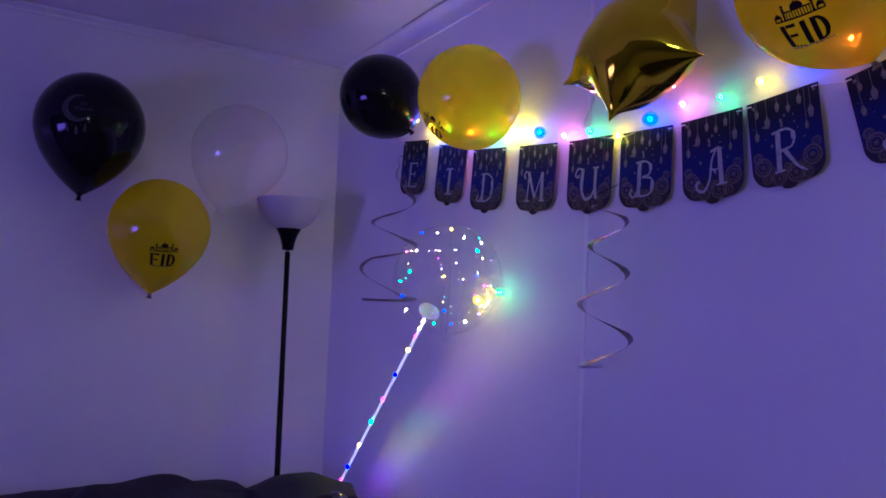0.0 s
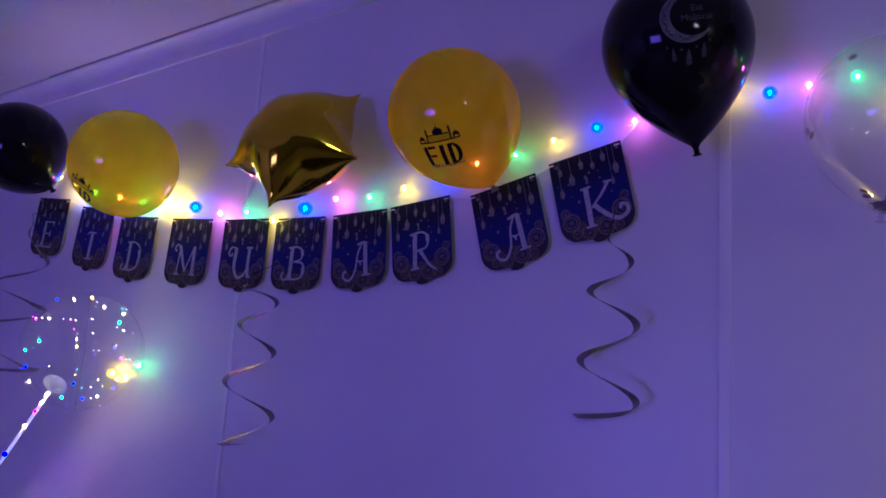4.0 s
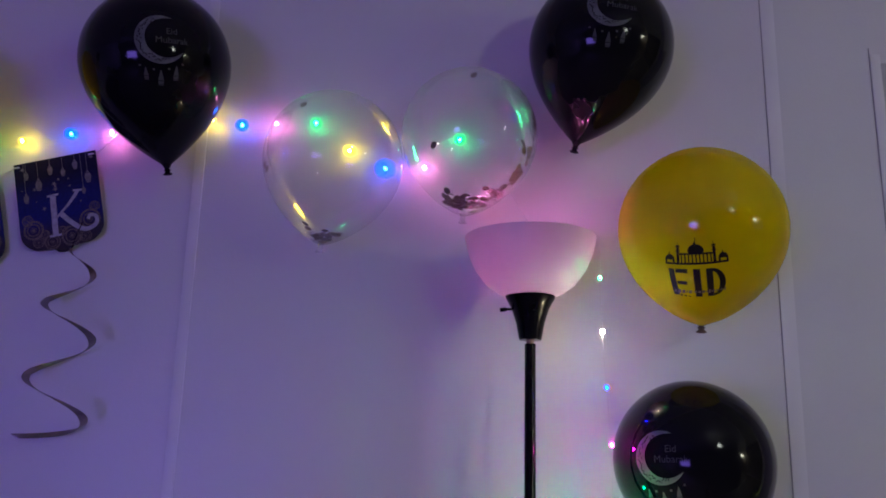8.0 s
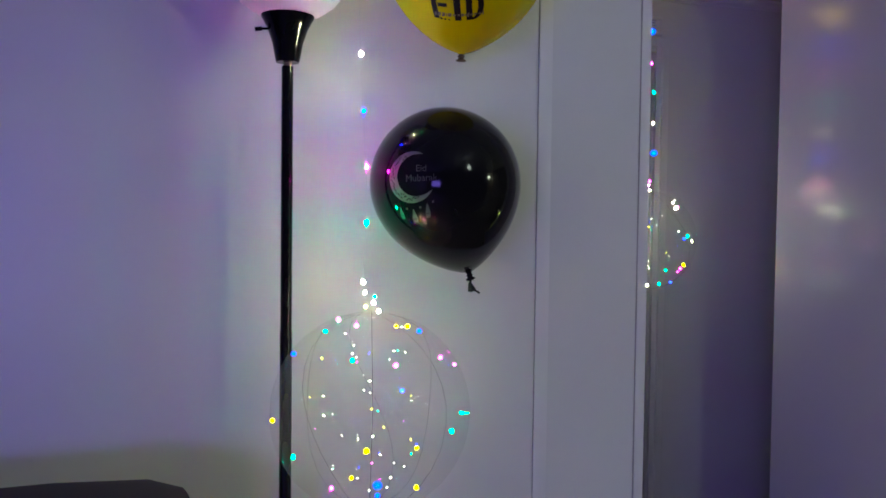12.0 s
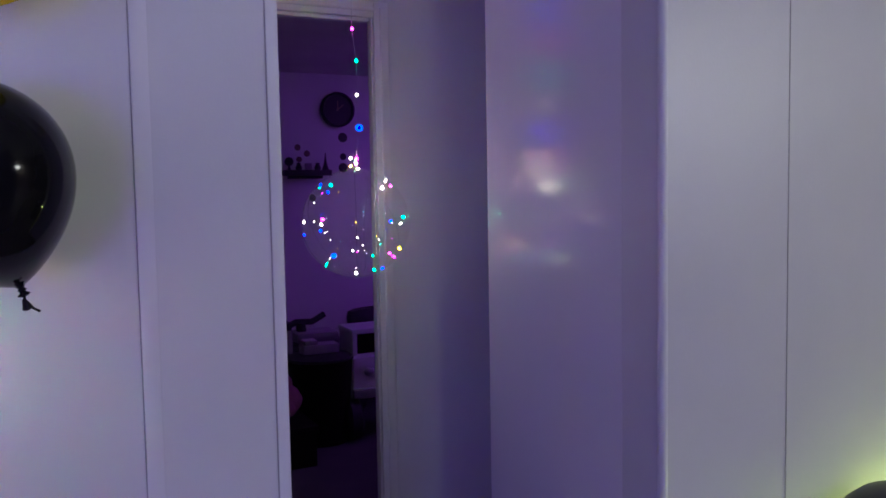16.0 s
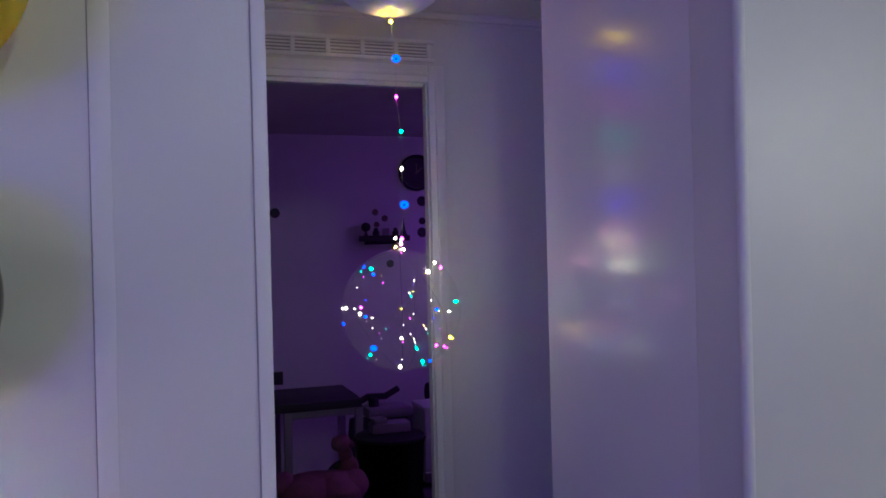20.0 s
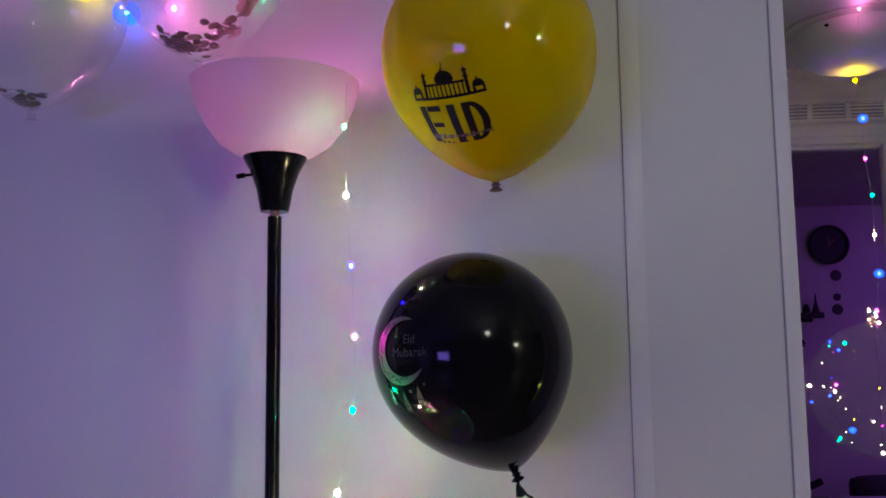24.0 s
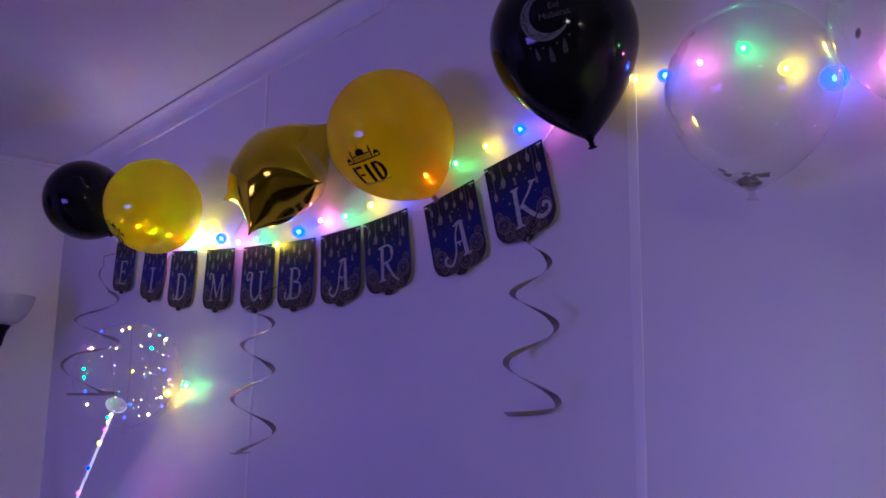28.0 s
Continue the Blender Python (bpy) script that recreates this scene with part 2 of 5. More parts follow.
def halo_set():
    """Glare painted as shells round the lit chips: three thin layers that glow in their own colour."""
    out = {}
    for c, tint in LED_TINT.items():
        m, nt, b, o = material(LED_NAME[c] + "halo")
        em = node(nt, "ShaderNodeEmission", Color=(*tuple(max(x, lo) for x, lo in zip(tint, (0, 0.04, 0.02))), 1), Strength={"b": 2.4, "g": 1.7}.get(c, 2.3))
        cl, mx = nt.nodes.new("ShaderNodeBsdfTransparent"), nt.nodes.new("ShaderNodeMixShader")
        mx.inputs[0].default_value = {"b": 0.40, "y": 0.20}.get(c, 0.16)
        nt.links.new(cl.outputs[0], mx.inputs[1])
        nt.links.new(em.outputs[0], mx.inputs[2])
        nt.links.new(mx.outputs[0], o.inputs["Surface"])
        out[c] = m
    return out


LED, DROP, HANG, MICRO, HALO = led_set("light", GLOW), led_set("strand_light", STRAND, True), led_set("hall_light", HALL, True), led_set("spark", SPARK, True), halo_set()
WAND = led_set("stick_light", STICK, True)


# ---- mesh helpers ----
def link(name, bm, mat, smooth=True):
    me = bpy.data.meshes.new(name)
    bm.normal_update()
    bm.to_mesh(me)
    bm.free()
    me.materials.append(mat)
    if smooth:
        me.polygons.foreach_set("use_smooth", [True] * len(me.polygons))
        me.set_sharp_from_angle(angle=radians(38))
    return new(name, me)


def part(name, bm, mat, parent, label=""):
    ob = link(name, bm, mat)
    ob.parent = parent
    return tagged(ob, label) if label else ob


def thing(name, m, label, category, group="", kind=""):
    ob = new(name)
    ob.empty_display_size = 0.05
    ob.matrix_basis = m
    return tagged(ob, label, category, group, kind)


def structure(name, bm, mat, label="", category=""):
    return tagged(link(name, bm, mat), label, category, kind="structure")


def box(bm, lo, hi, bevel=0.0, m=None):
    r = bmesh.ops.create_cube(bm, size=1.0)
    lo, hi = Vector(lo), Vector(hi)
    mid, d = (lo + hi) / 2, hi - lo
    for v in r["verts"]:
        v.co = Vector((v.co.x * d.x, v.co.y * d.y, v.co.z * d.z)) + mid
    if bevel:
        es = {e for v in r["verts"] for e in v.link_edges}
        r = bmesh.ops.bevel(bm, geom=list(es), offset=bevel, segments=2, affect="EDGES", profile=0.6)
        if m is not None:
            bmesh.ops.transform(bm, matrix=m, verts=list({v for f in r["faces"] for v in f.verts}))
    elif m is not None:
        bmesh.ops.transform(bm, matrix=m, verts=r["verts"])
    return bm


def boxed(lo, hi, bevel=0.0, m=None):
    return box(bmesh.new(), lo, hi, bevel, m)


def lathe(bm, profile, seg=32, m=Matrix()):
    """Turns (radius, z) pairs about z; a zero radius at an end closes it."""
    rings = []
    for r, z in profile:
        if r < 1e-6:
            rings.append([bm.verts.new(m @ Vector((0, 0, z)))])
        else:
            rings.append([bm.verts.new(m @ Vector((r * math.cos(a), r * math.sin(a), z))) for a in (2 * math.pi * k / seg for k in range(seg))])
    for p, q in zip(rings, rings[1:]):
        for k in range(seg):
            j = (k + 1) % seg
            vs = [p[k % len(p)], p[j % len(p)], q[j % len(q)], q[k % len(q)]]
            vs = list(dict.fromkeys(vs))
            if len(vs) > 2:
                bm.faces.new(vs)
    bmesh.ops.recalc_face_normals(bm, faces=bm.faces)
    return bm


def turned(profile, seg=32, m=Matrix()):
    return lathe(bmesh.new(), profile, seg, m)


def tube(bm, pts, r, seg=6):
    pts = [Vector(p) for p in pts]
    rings = []
    for i, p in enumerate(pts):
        t = (pts[min(i + 1, len(pts) - 1)] - pts[max(i - 1, 0)]).normalized()
        s = t.cross(Vector((0, 0, 1)) if abs(t.z) < 0.9 else Vector((1, 0, 0))).normalized()
        u = s.cross(t)
        rings.append([bm.verts.new(p + r * (math.cos(a) * s + math.sin(a) * u)) for a in (2 * math.pi * k / seg for k in range(seg))])
    for a, b in zip(rings, rings[1:]):
        for k in range(seg):
            bm.faces.new((a[k], a[(k + 1) % seg], b[(k + 1) % seg], b[k]))
    bm.faces.new(rings[0][::-1])
    bm.faces.new(rings[-1])
    return bm


def ball(bm, c, r, u=14, v=9, squash=1.0):
    s = bmesh.ops.create_uvsphere(bm, u_segments=u, v_segments=v, radius=r)
    for w in s["verts"]:
        w.co = Vector((w.co.x, w.co.y, w.co.z * squash)) + Vector(c)
    return bm


def aim(z_axis, up=(0, 0, 1)):
    """A turn whose z axis points along z_axis and whose y axis leans towards up."""
    z = Vector(z_axis).normalized()
    x = Vector(up).cross(z).normalized()
    return Matrix((x, z.cross(x), z)).transposed()


# ---- large structure ----
def roof_z(x):
    return 2.612 + 0.073 * x


def north_wall():
    bm = bmesh.new()
    pts = [(WEST_X - 0.1, 0), (OPEN_L, 0), (OPEN_L, 2.265), (OPEN_R + 0.1, 2.265), (OPEN_R + 0.1, 3.1), (WEST_X - 0.1, 3.1)]
    a = [bm.verts.new((x, WALL_Y, z)) for x, z in pts]
    b = [bm.verts.new((x, WALL_Y + 0.11, z)) for x, z in pts]
    bm.faces.new(a)
    bm.faces.new(b[::-1])
    for k in range(len(pts)):
        j = (k + 1) % len(pts)
        bm.faces.new((a[j], a[k], b[k], b[j]))
    bmesh.ops.recalc_face_normals(bm, faces=bm.faces)
    return structure("wall_north", bm, M_WALL, "white vinyl panel wall with narrow battens over the joints", "wall")


wall_north = north_wall()
structure("wall_west", boxed((WEST_X - 0.1, -3.0, 0), (WEST_X, WALL_Y, 3.1)), M_WALL, "white vinyl panel side wall", "wall")
structure("wall_south", boxed((WEST_X - 0.1, -3.1, 0), (EAST_X + 0.1, -3.0, 3.3)), M_PANEL, "plain brown panelled wall added out of view", "wall")
structure("wall_east", boxed((EAST_X, -3.0, 0), (EAST_X + 0.1, WALL_Y, 3.3)), M_PANEL, "plain brown panelled wall added out of view", "wall")
# Unseen wall, added to keep the kitchen light off the left part of wall_north.
structure("wall_shade", boxed((4.2, -3.0, 0), (4.3, -0.94, roof_z(4.2))), M_PANEL, "plain brown panelled wall added out of view", "wall")
structure("wall_partition", boxed((OPEN_R, 1.66, 0), (EAST_X, 1.80, 3.3)), M_WALL, "white panel wall beside the hallway opening", "wall")
structure("wall_hall_side", boxed((OPEN_R, 1.8005, 0), (OPEN_R + 0.1, 2.432, HALL_Z)), M_GLOSS, "glossy white painted side wall of the hallway", "wall")
structure("floor", boxed((WEST_X - 0.1, -3.1, -0.1), (EAST_X + 0.1, 5.8, 0)), M_FLOOR, "brown wood laminate floor", "floor")
structure("floor_bedroom", boxed((0.3, DOOR_Y + JAMB, -0.05), (5.0, BACK_Y, 0.006)), M_CARPET, "dark carpet of the bedroom", "floor")


def ceiling():
    bm = bmesh.new()
    x0, x1, y0, y1 = WEST_X, EAST_X, -3.0, WALL_Y
    v = [bm.verts.new((x, y, roof_z(x) + d)) for d in (0, 0.08) for x, y in ((x0, y0), (x1, y0), (x1, y1), (x0, y1))]
    for f in ((0, 1, 2, 3), (7, 6, 5, 4), (0, 4, 5, 1), (1, 5, 6, 2), (2, 6, 7, 3), (3, 7, 4, 0)):
        bm.faces.new([v[i] for i in f])
    bmesh.ops.recalc_face_normals(bm, faces=bm.faces)
    return structure("ceiling", bm, M_CEIL, "off-white textured sloping ceiling", "ceiling")


ceiling()
structure("hall_ceiling", boxed((0.3, 1.91, HALL_Z), (5.0, DOOR_Y, HALL_Z + 0.05)), M_CEIL, "grey-white textured hallway ceiling", "ceiling")
bm = bmesh.new()
rows = [[bm.verts.new((x, y, z)) for y, z in ((1.8005, 2.2648), (1.9095, 2.2648), (1.9095, HALL_Z))] for x in (OPEN_L + 0.001, OPEN_R - 0.001)]
for k in range(3):
    bm.faces.new((rows[0][k], rows[0][(k + 1) % 3], rows[1][(k + 1) % 3], rows[1][k]))
bm.faces.new(rows[0])
bm.faces.new(rows[1][::-1])
bmesh.ops.recalc_face_normals(bm, faces=bm.faces)
structure("hall_soffit", bm, M_CEIL, "grey-white sloping soffit under the hallway opening's head", "soffit")
structure("bedroom_ceiling", boxed((0.3, DOOR_Y + JAMB, 2.172), (5.0, BACK_Y, 2.22)), M_CEIL, "bedroom ceiling", "ceiling")

bm = bmesh.new()
box(bm, (0.3, DOOR_Y, 0), (DOOR_L, DOOR_Y + JAMB, 2.35))
box(bm, (DOOR_R, DOOR_Y, 0), (5.0, DOOR_Y + JAMB, 2.35))
box(bm, (DOOR_L, DOOR_Y, DOOR_Z), (DOOR_R, DOOR_Y + JAMB, 2.35))
structure("wall_hall_back", bm, M_WALL, "white hallway wall round the bedroom doorway", "wall")
structure("wall_hall_end", boxed((0.2, 1.91, 0), (0.3, BACK_Y, 2.35)), M_WALL, "plain wall", "wall")
structure("wall_hall_far", boxed((5.0, 1.80, 0), (5.1, BACK_Y, 2.35)), M_WALL, "plain wall", "wall")
structure("wall_bedroom_back", boxed((0.2, BACK_Y, 0), (5.1, BACK_Y + 0.1, 2.35)), M_WALL, "bedroom wall in purple light", "wall")


def crown(name, a, b, out, drop=0.052, deep=0.05):
    """A coved moulding from a to b under the ceiling, standing out along the way out."""
    a, b, out = Vector(a), Vector(b), Vector(out)
    prof = [(0, 0), (deep, 0), (deep, -0.008)] + [(deep * (1 - math.sin(t)), -0.008 - (drop - 0.016) * (1 - math.cos(t))) for t in (k * math.pi / 12 for k in range(1, 6))] + [(0.008, -drop + 0.008), (0.008, -drop), (0, -drop)]
    bm = bmesh.new()
    rows = [[bm.verts.new(p + out * u + Vector((0, 0, w))) for u, w in prof] for p in (a, b)]
    for k in range(len(prof)):
        j = (k + 1) % len(prof)
        bm.faces.new((rows[0][k], rows[0][j], rows[1][j], rows[1][k]))
    bm.faces.new(rows[0])
    bm.faces.new(rows[1][::-1])
    bmesh.ops.recalc_face_normals(bm, faces=bm.faces)
    return structure(name, bm, M_TRIM, "white cove moulding under the ceiling", "moulding")


crown("trim_crown_north", (WEST_X + 0.05, WALL_Y - 0.001, roof_z(WEST_X + 0.05) - 0.001), (OPEN_R + 0.1, WALL_Y - 0.001, roof_z(OPEN_R + 0.1) - 0.001), (0, -1, 0), 0.085, 0.03)
bm = bmesh.new()
rows = [[bm.verts.new((x, WALL_Y - 0.0305 - u, roof_z(x) - w)) for u, w in ((0, 0.001), (0.004, 0.001), (0.004, 0.005), (0, 0.005))] for x in (-2.15, -1.5, -0.9, OPEN_R)]
for a, b in zip(rows, rows[1:]):
    for k in range(4):
        bm.faces.new((a[k], a[(k + 1) % 4], b[(k + 1) % 4], b[k]))
bm.faces.new(rows[0])
bm.faces.new(rows[-1][::-1])
bmesh.ops.recalc_face_normals(bm, faces=bm.faces)
structure("trim_joint", bm, M_GAP, "dark open joint between moulding and ceiling", "joint")
crown("trim_crown_west", (WEST_X + 0.001, -3, roof_z(WEST_X) - 0.001), (WEST_X + 0.001, WALL_Y - 0.001, roof_z(WEST_X) - 0.001), (1, 0, 0), 0.03, 0.03)
crown("trim_crown_hall", (OPEN_R - 0.001, 1.83, HALL_Z - 0.001), (OPEN_R - 0.001, 2.432, HALL_Z - 0.001), (-1, 0, 0), 0.06, 0.07)
crown("trim_crown_hall", (OPEN_R - 0.07, 2.433, HALL_Z - 0.001), (OPEN_R + 0.1, 2.433, HALL_Z - 0.001), (0, 1, 0), 0.06, 0.07)
crown("trim_crown_door_wall", (0.3, DOOR_Y - 0.001, HALL_Z - 0.001), (5.0, DOOR_Y - 0.001, HALL_Z - 0.001), (0, -1, 0), 0.035, 0.018)


def batten(x, y, wide, z0, z1, label="narrow white batten over a panel joint"):
    """Flat strip with a dark joint line beside it."""
    ob = structure("trim_batten", boxed((x, y - 0.0025, z0), (x + wide, y + 0.002, z1), 0.001), M_TRIM, label, "batten")
    return ob


def joint(x, y, wide, z0, z1):
    return structure("trim_joint", boxed((x, y - 0.0012, z0), (x + wide, y + 0.001, z1)), M_GAP, "dark open joint beside a batten", "joint")


batten(0.155, WALL_Y, 0.022, 0, 2.55)
batten(-1.162, WALL_Y, 0.014, 0, 2.47, "narrow white batten behind the letter banner")
batten(1.392, WALL_Y, 0.030, 0, 2.62)
joint(1.3900, WALL_Y, 0.0020, 0, 2.62)
joint(1.6295, WALL_Y, 0.0025, 0, 2.30)
batten(1.632, WALL_Y, 0.0228, 0, 2.285, "narrow white edge strip of the hallway opening")
joint(2.851, 1.66, 0.0025, 0, 2.7)
structure("trim_corner", turned([(0, 0), (0.011, 0), (0.011, 2.23), (0, 2.23)], 14, Matrix.Translation((OPEN_R + 0.004, 1.664, 0))), M_TRIM, "rounded white corner bead", "corner bead")


def door_casing():
    ob = thing("door_casing", pose(0, DOOR_Y, 0), "white moulded casing round the bedroom doorway", "door casing", kind="structure")
    w = 0.055
    for x0, x1 in ((DOOR_L - w, DOOR_L), (DOOR_R, DOOR_R + w)):
        bm = boxed((x0, -0.016, 0), (x1, 0, DOOR_Z + w), 0.004)
        box(bm, (x0 + 0.022, -0.022, 0), (x1 - 0.02, -0.014, DOOR_Z + w - 0.02), 0.003)
        part("side_board", bm, M_TRIM, ob)
    bm = boxed((DOOR_L, -0.016, DOOR_Z), (DOOR_R, 0, DOOR_Z + w), 0.004)
    box(bm, (DOOR_L, -0.022, DOOR_Z + 0.02), (DOOR_R, -0.014, DOOR_Z + w - 0.022), 0.003)
    part("head_board", bm, M_TRIM, ob)
    part("stop", boxed((DOOR_R - 0.005, 0.0, 0), (DOOR_R, JAMB, DOOR_Z), 0.002), M_TRIM, ob)
    part("stop", boxed((DOOR_L, 0.0, 0), (DOOR_L + 0.012, JAMB, DOOR_Z), 0.002), M_TRIM, ob)
    part("head_stop", boxed((DOOR_L + 0.012, 0.0, DOOR_Z - 0.012), (DOOR_R - 0.012, JAMB, DOOR_Z), 0.002), M_TRIM, ob)
    return ob


door_casing()


def bedroom_door():
    ob = thing("door_1", pose(DOOR_R + 0.004, DOOR_Y + JAMB + 0.005, 0, 0, 0, -66), "white bedroom door standing open into the dark room", "door", kind="structure")
    part("leaf", boxed((-0.017, 0.02, 0.01), (0.018, 0.74, DOOR_Z - 0.06), 0.003), M_TRIM, ob)
    for z in (0.25, 1.0, 1.72):
        part("hinge", turned([(0, 0), (0.006, 0), (0.006, 0.08), (0, 0.08)], 10, Matrix.Translation((0.0, 0.012, z))), M_PLASTIC, ob)
    part("handle", ball(bmesh.new(), (-0.05, 0.68, 0.95), 0.026), M_LAMP, ob)
    return ob


bedroom_door()


def wall_vent(x0, x1, z0, z1):
    ob = thing("wall_vent", pose(x0, DOOR_Y, z0), "white louvred air vent over the bedroom doorway", "air vent")
    w = x1 - x0
    part("backing", boxed((0, -0.002, 0), (w, 0.0, z1 - z0)), M_GAP, ob, "dark slot behind the louvres")
    part("frame", box(boxed((-0.02, -0.01, -0.014), (w + 0.02, 0, -0.002), 0.002), (-0.02, -0.01, z1 - z0 + 0.002), (w + 0.02, 0, z1 - z0 + 0.014), 0.002), M_TRIM, ob)
    n = 7
    for k in range(n + 1):
        x = w * k / n
        part("divider", boxed((x - 0.007, -0.01, -0.001), (x + 0.007, -0.001, z1 - z0 + 0.001), 0.0015), M_TRIM, ob)
    for k in range(n):
        for i in range(4):
            z = (z1 - z0) * (i + 0.5) / 4
            part("slat", boxed((w * k / n + 0.007, -0.0065, z - 0.0022), (w * (k + 1) / n - 0.007, -0.002, z + 0.0022)), M_TRIM, ob)
    return ob


wall_vent(1.56, 2.327, 2.054, 2.096)


# ---- lamps of the room that stand behind the camera ----
def kitchen_light():
    ob = thing("pendant_light", pose(6.0, -2.2, 2.32), "long white kitchen pendant fixture, switched on", "pendant light")
    part("base", boxed((-0.17, -0.32, -0.06), (0.17, 0.32, 0.03), 0.008), M_TRIM, ob)
    part("diffuser", boxed((-0.15, -0.30, -0.30), (0.15, 0.30, -0.061), 0.03), glowing("kitchen_glow", (1.0, 0.98, 0.84), KITCHEN), ob, "glowing warm white diffuser")
    for y in (-0.31, 0.31):
        part("end_cap", boxed((-0.16, y - 0.008, -0.10), (0.16, y + 0.012, -0.058), 0.006), M_TRIM, ob)
    for y in (-0.2, 0.2):
        part("rod", turned([(0, 0.03), (0.006, 0.03), (0.006, roof_z(6.0) - 2.32), (0, roof_z(6.0) - 2.32)], 8, Matrix.Translation((0, y, 0))), M_TRIM, ob)
    return ob


kitchen_light()
living = thing("pendant_light", pose(1.95, -0.45, 2.22), "white glass globe pendant light on a cord", "pendant light")
part("globe", turned([(0.03, 0.095), (0.055, 0.083), (0.085, 0.05), (0.1, 0.0), (0.085, -0.052), (0.052, -0.085), (0, -0.1)], 32), glowing("living_glow", (0.95, 0.94, 0.93), LIVING), living, "glowing white glass globe")
part("cap", turned([(0, 0.13), (0.02, 0.13), (0.032, 0.10), (0.032, 0.09), (0, 0.09)], 24), M_TRIM, living)
part("cord", turned([(0, 0.13), (0.004, 0.13), (0.004, roof_z(1.95) - 2.22), (0, roof_z(1.95) - 2.22)], 8), M_DARK, living)


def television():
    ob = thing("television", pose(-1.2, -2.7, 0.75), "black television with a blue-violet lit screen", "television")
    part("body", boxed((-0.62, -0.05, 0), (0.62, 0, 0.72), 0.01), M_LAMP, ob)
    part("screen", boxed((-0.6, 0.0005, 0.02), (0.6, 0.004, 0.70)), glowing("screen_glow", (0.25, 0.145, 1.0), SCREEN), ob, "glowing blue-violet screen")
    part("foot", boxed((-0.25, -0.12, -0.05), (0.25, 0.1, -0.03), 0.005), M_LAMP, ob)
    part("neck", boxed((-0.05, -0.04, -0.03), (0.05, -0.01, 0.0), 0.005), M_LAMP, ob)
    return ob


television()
tv_bench = thing("tv_bench", pose(-1.2, -2.72, 0), "low dark bench under the television", "bench")
part("body", boxed((-0.8, -0.22, 0.08), (0.8, 0.2, 0.70), 0.008), M_DARK, tv_bench)
for x in (-0.75, 0.75):
    part("leg", boxed((x - 0.03, -0.2, 0), (x + 0.03, 0.18, 0.08), 0.004), M_DARK, tv_bench)


# ---- balloons ----
def profile_r(z, neck):
    """Radius of a unit balloon at height z, from 1 at the crown to -neck at the tied end."""
    if z >= 0:
        return math.sqrt(max(0.0, 1 - z * z))
    t = min(1.0, -z / neck)
    return max(0.045, (1 - t ** 2.0) ** (0.5 + 1.1 * (neck - 1.0)))


def skin(d, neck):
    """Distance from the centre to the skin of a unit balloon along d."""
    d = Vector(d).normalized()
    lo, hi = 0.0, 1.6
    flat = math.hypot(d.x, d.y)
    for _ in range(24):
        k = (lo + hi) / 2
        z = k * d.z
        if -neck < z < 1 and k * flat < profile_r(z, neck):
            lo = k
        else:
            hi = k
    return lo


def balloon_body(r, neck):
    heights = [math.cos(k * math.pi / 32) for k in range(1, 17)] + [-neck * math.sin(k * math.pi / 36) for k in range(1, 19)]
    return turned([(0, r)] + [(r * profile_r(z, neck), r * z) for z in heights], 48)


def knot_mesh(r, neck, tail=0.0):
    """Tied neck with its rolled lip."""
    z = -neck * r
    bm = turned([(0.06 * r, z + 0.005), (0.03 * r, z - 0.002), (0.05 * r, z - 0.005), (0.03 * r, z - 0.008), (0.07 * r, z - 0.013), (0.05 * r, z - 0.015), (0, z - 0.012)], 14)
    if tail:
        tube(bm, [(0, 0, z - 0.012), (-0.002, 0, z - 0.022), (0.001, 0.002, z - 0.032), (0.004, 0.004, z - 0.040), (0.011, 0.004, z - 0.048)], 0.0022, 6)
        lathe(bm, [(0, z - 0.018), (0.003, z - 0.02), (0.0085, z - 0.036), (0.006, z - 0.038), (0, z - 0.034)], 10, Matrix.Translation((-0.003, 0.001, 0)))
    return bm


def balloon_turn(center, knot, face):
    """Local z from the knot to the crown; local -y towards face."""
    z = (Vector(center) - Vector(knot)).normalized()
    y = -(Vector(face) - z * Vector(face).dot(z)).normalized()
    x = y.cross(z)
    return Matrix.Translation(center) @ Matrix((x, y, z)).transposed().to_4x4()


def wrap(bm, r, neck, n, up, lift=0.0012):
    """Lays a flat drawing (x right, y up, metres) on the skin round the local way n."""
    n = Vector(n).normalized()
    ux = Vector(up).cross(n).normalized()
    uy = n.cross(ux)
    for v in bm.verts:
        d = n * r + ux * v.co.x + uy * v.co.y
        d.normalize()
        v.co = d * (skin(d, neck) * r + lift)
    return bm


def text_bm(body, size):
    cu = bpy.data.curves.new("lettering", "FONT")
    cu.body, cu.size, cu.align_x, cu.align_y, cu.resolution_u = body, size, "CENTER", "CENTER", 3
    ob = bpy.data.objects.new("lettering", cu)
    me = bpy.data.meshes.new_from_object(ob)
    bpy.data.objects.remove(ob)
    bpy.data.curves.remove(cu)
    bm = bmesh.new()
    bm.from_mesh(me)
    bpy.data.meshes.remove(me)
    long = [e for e in bm.edges if e.calc_length() > size * 0.22]
    bmesh.ops.subdivide_edges(bm, edges=long, cuts=3)
    bmesh.ops.triangulate(bm, faces=bm.faces)
    return bm


def poly(bm, pts):
    bm.faces.new([bm.verts.new((x, y, 0)) for x, y in pts])


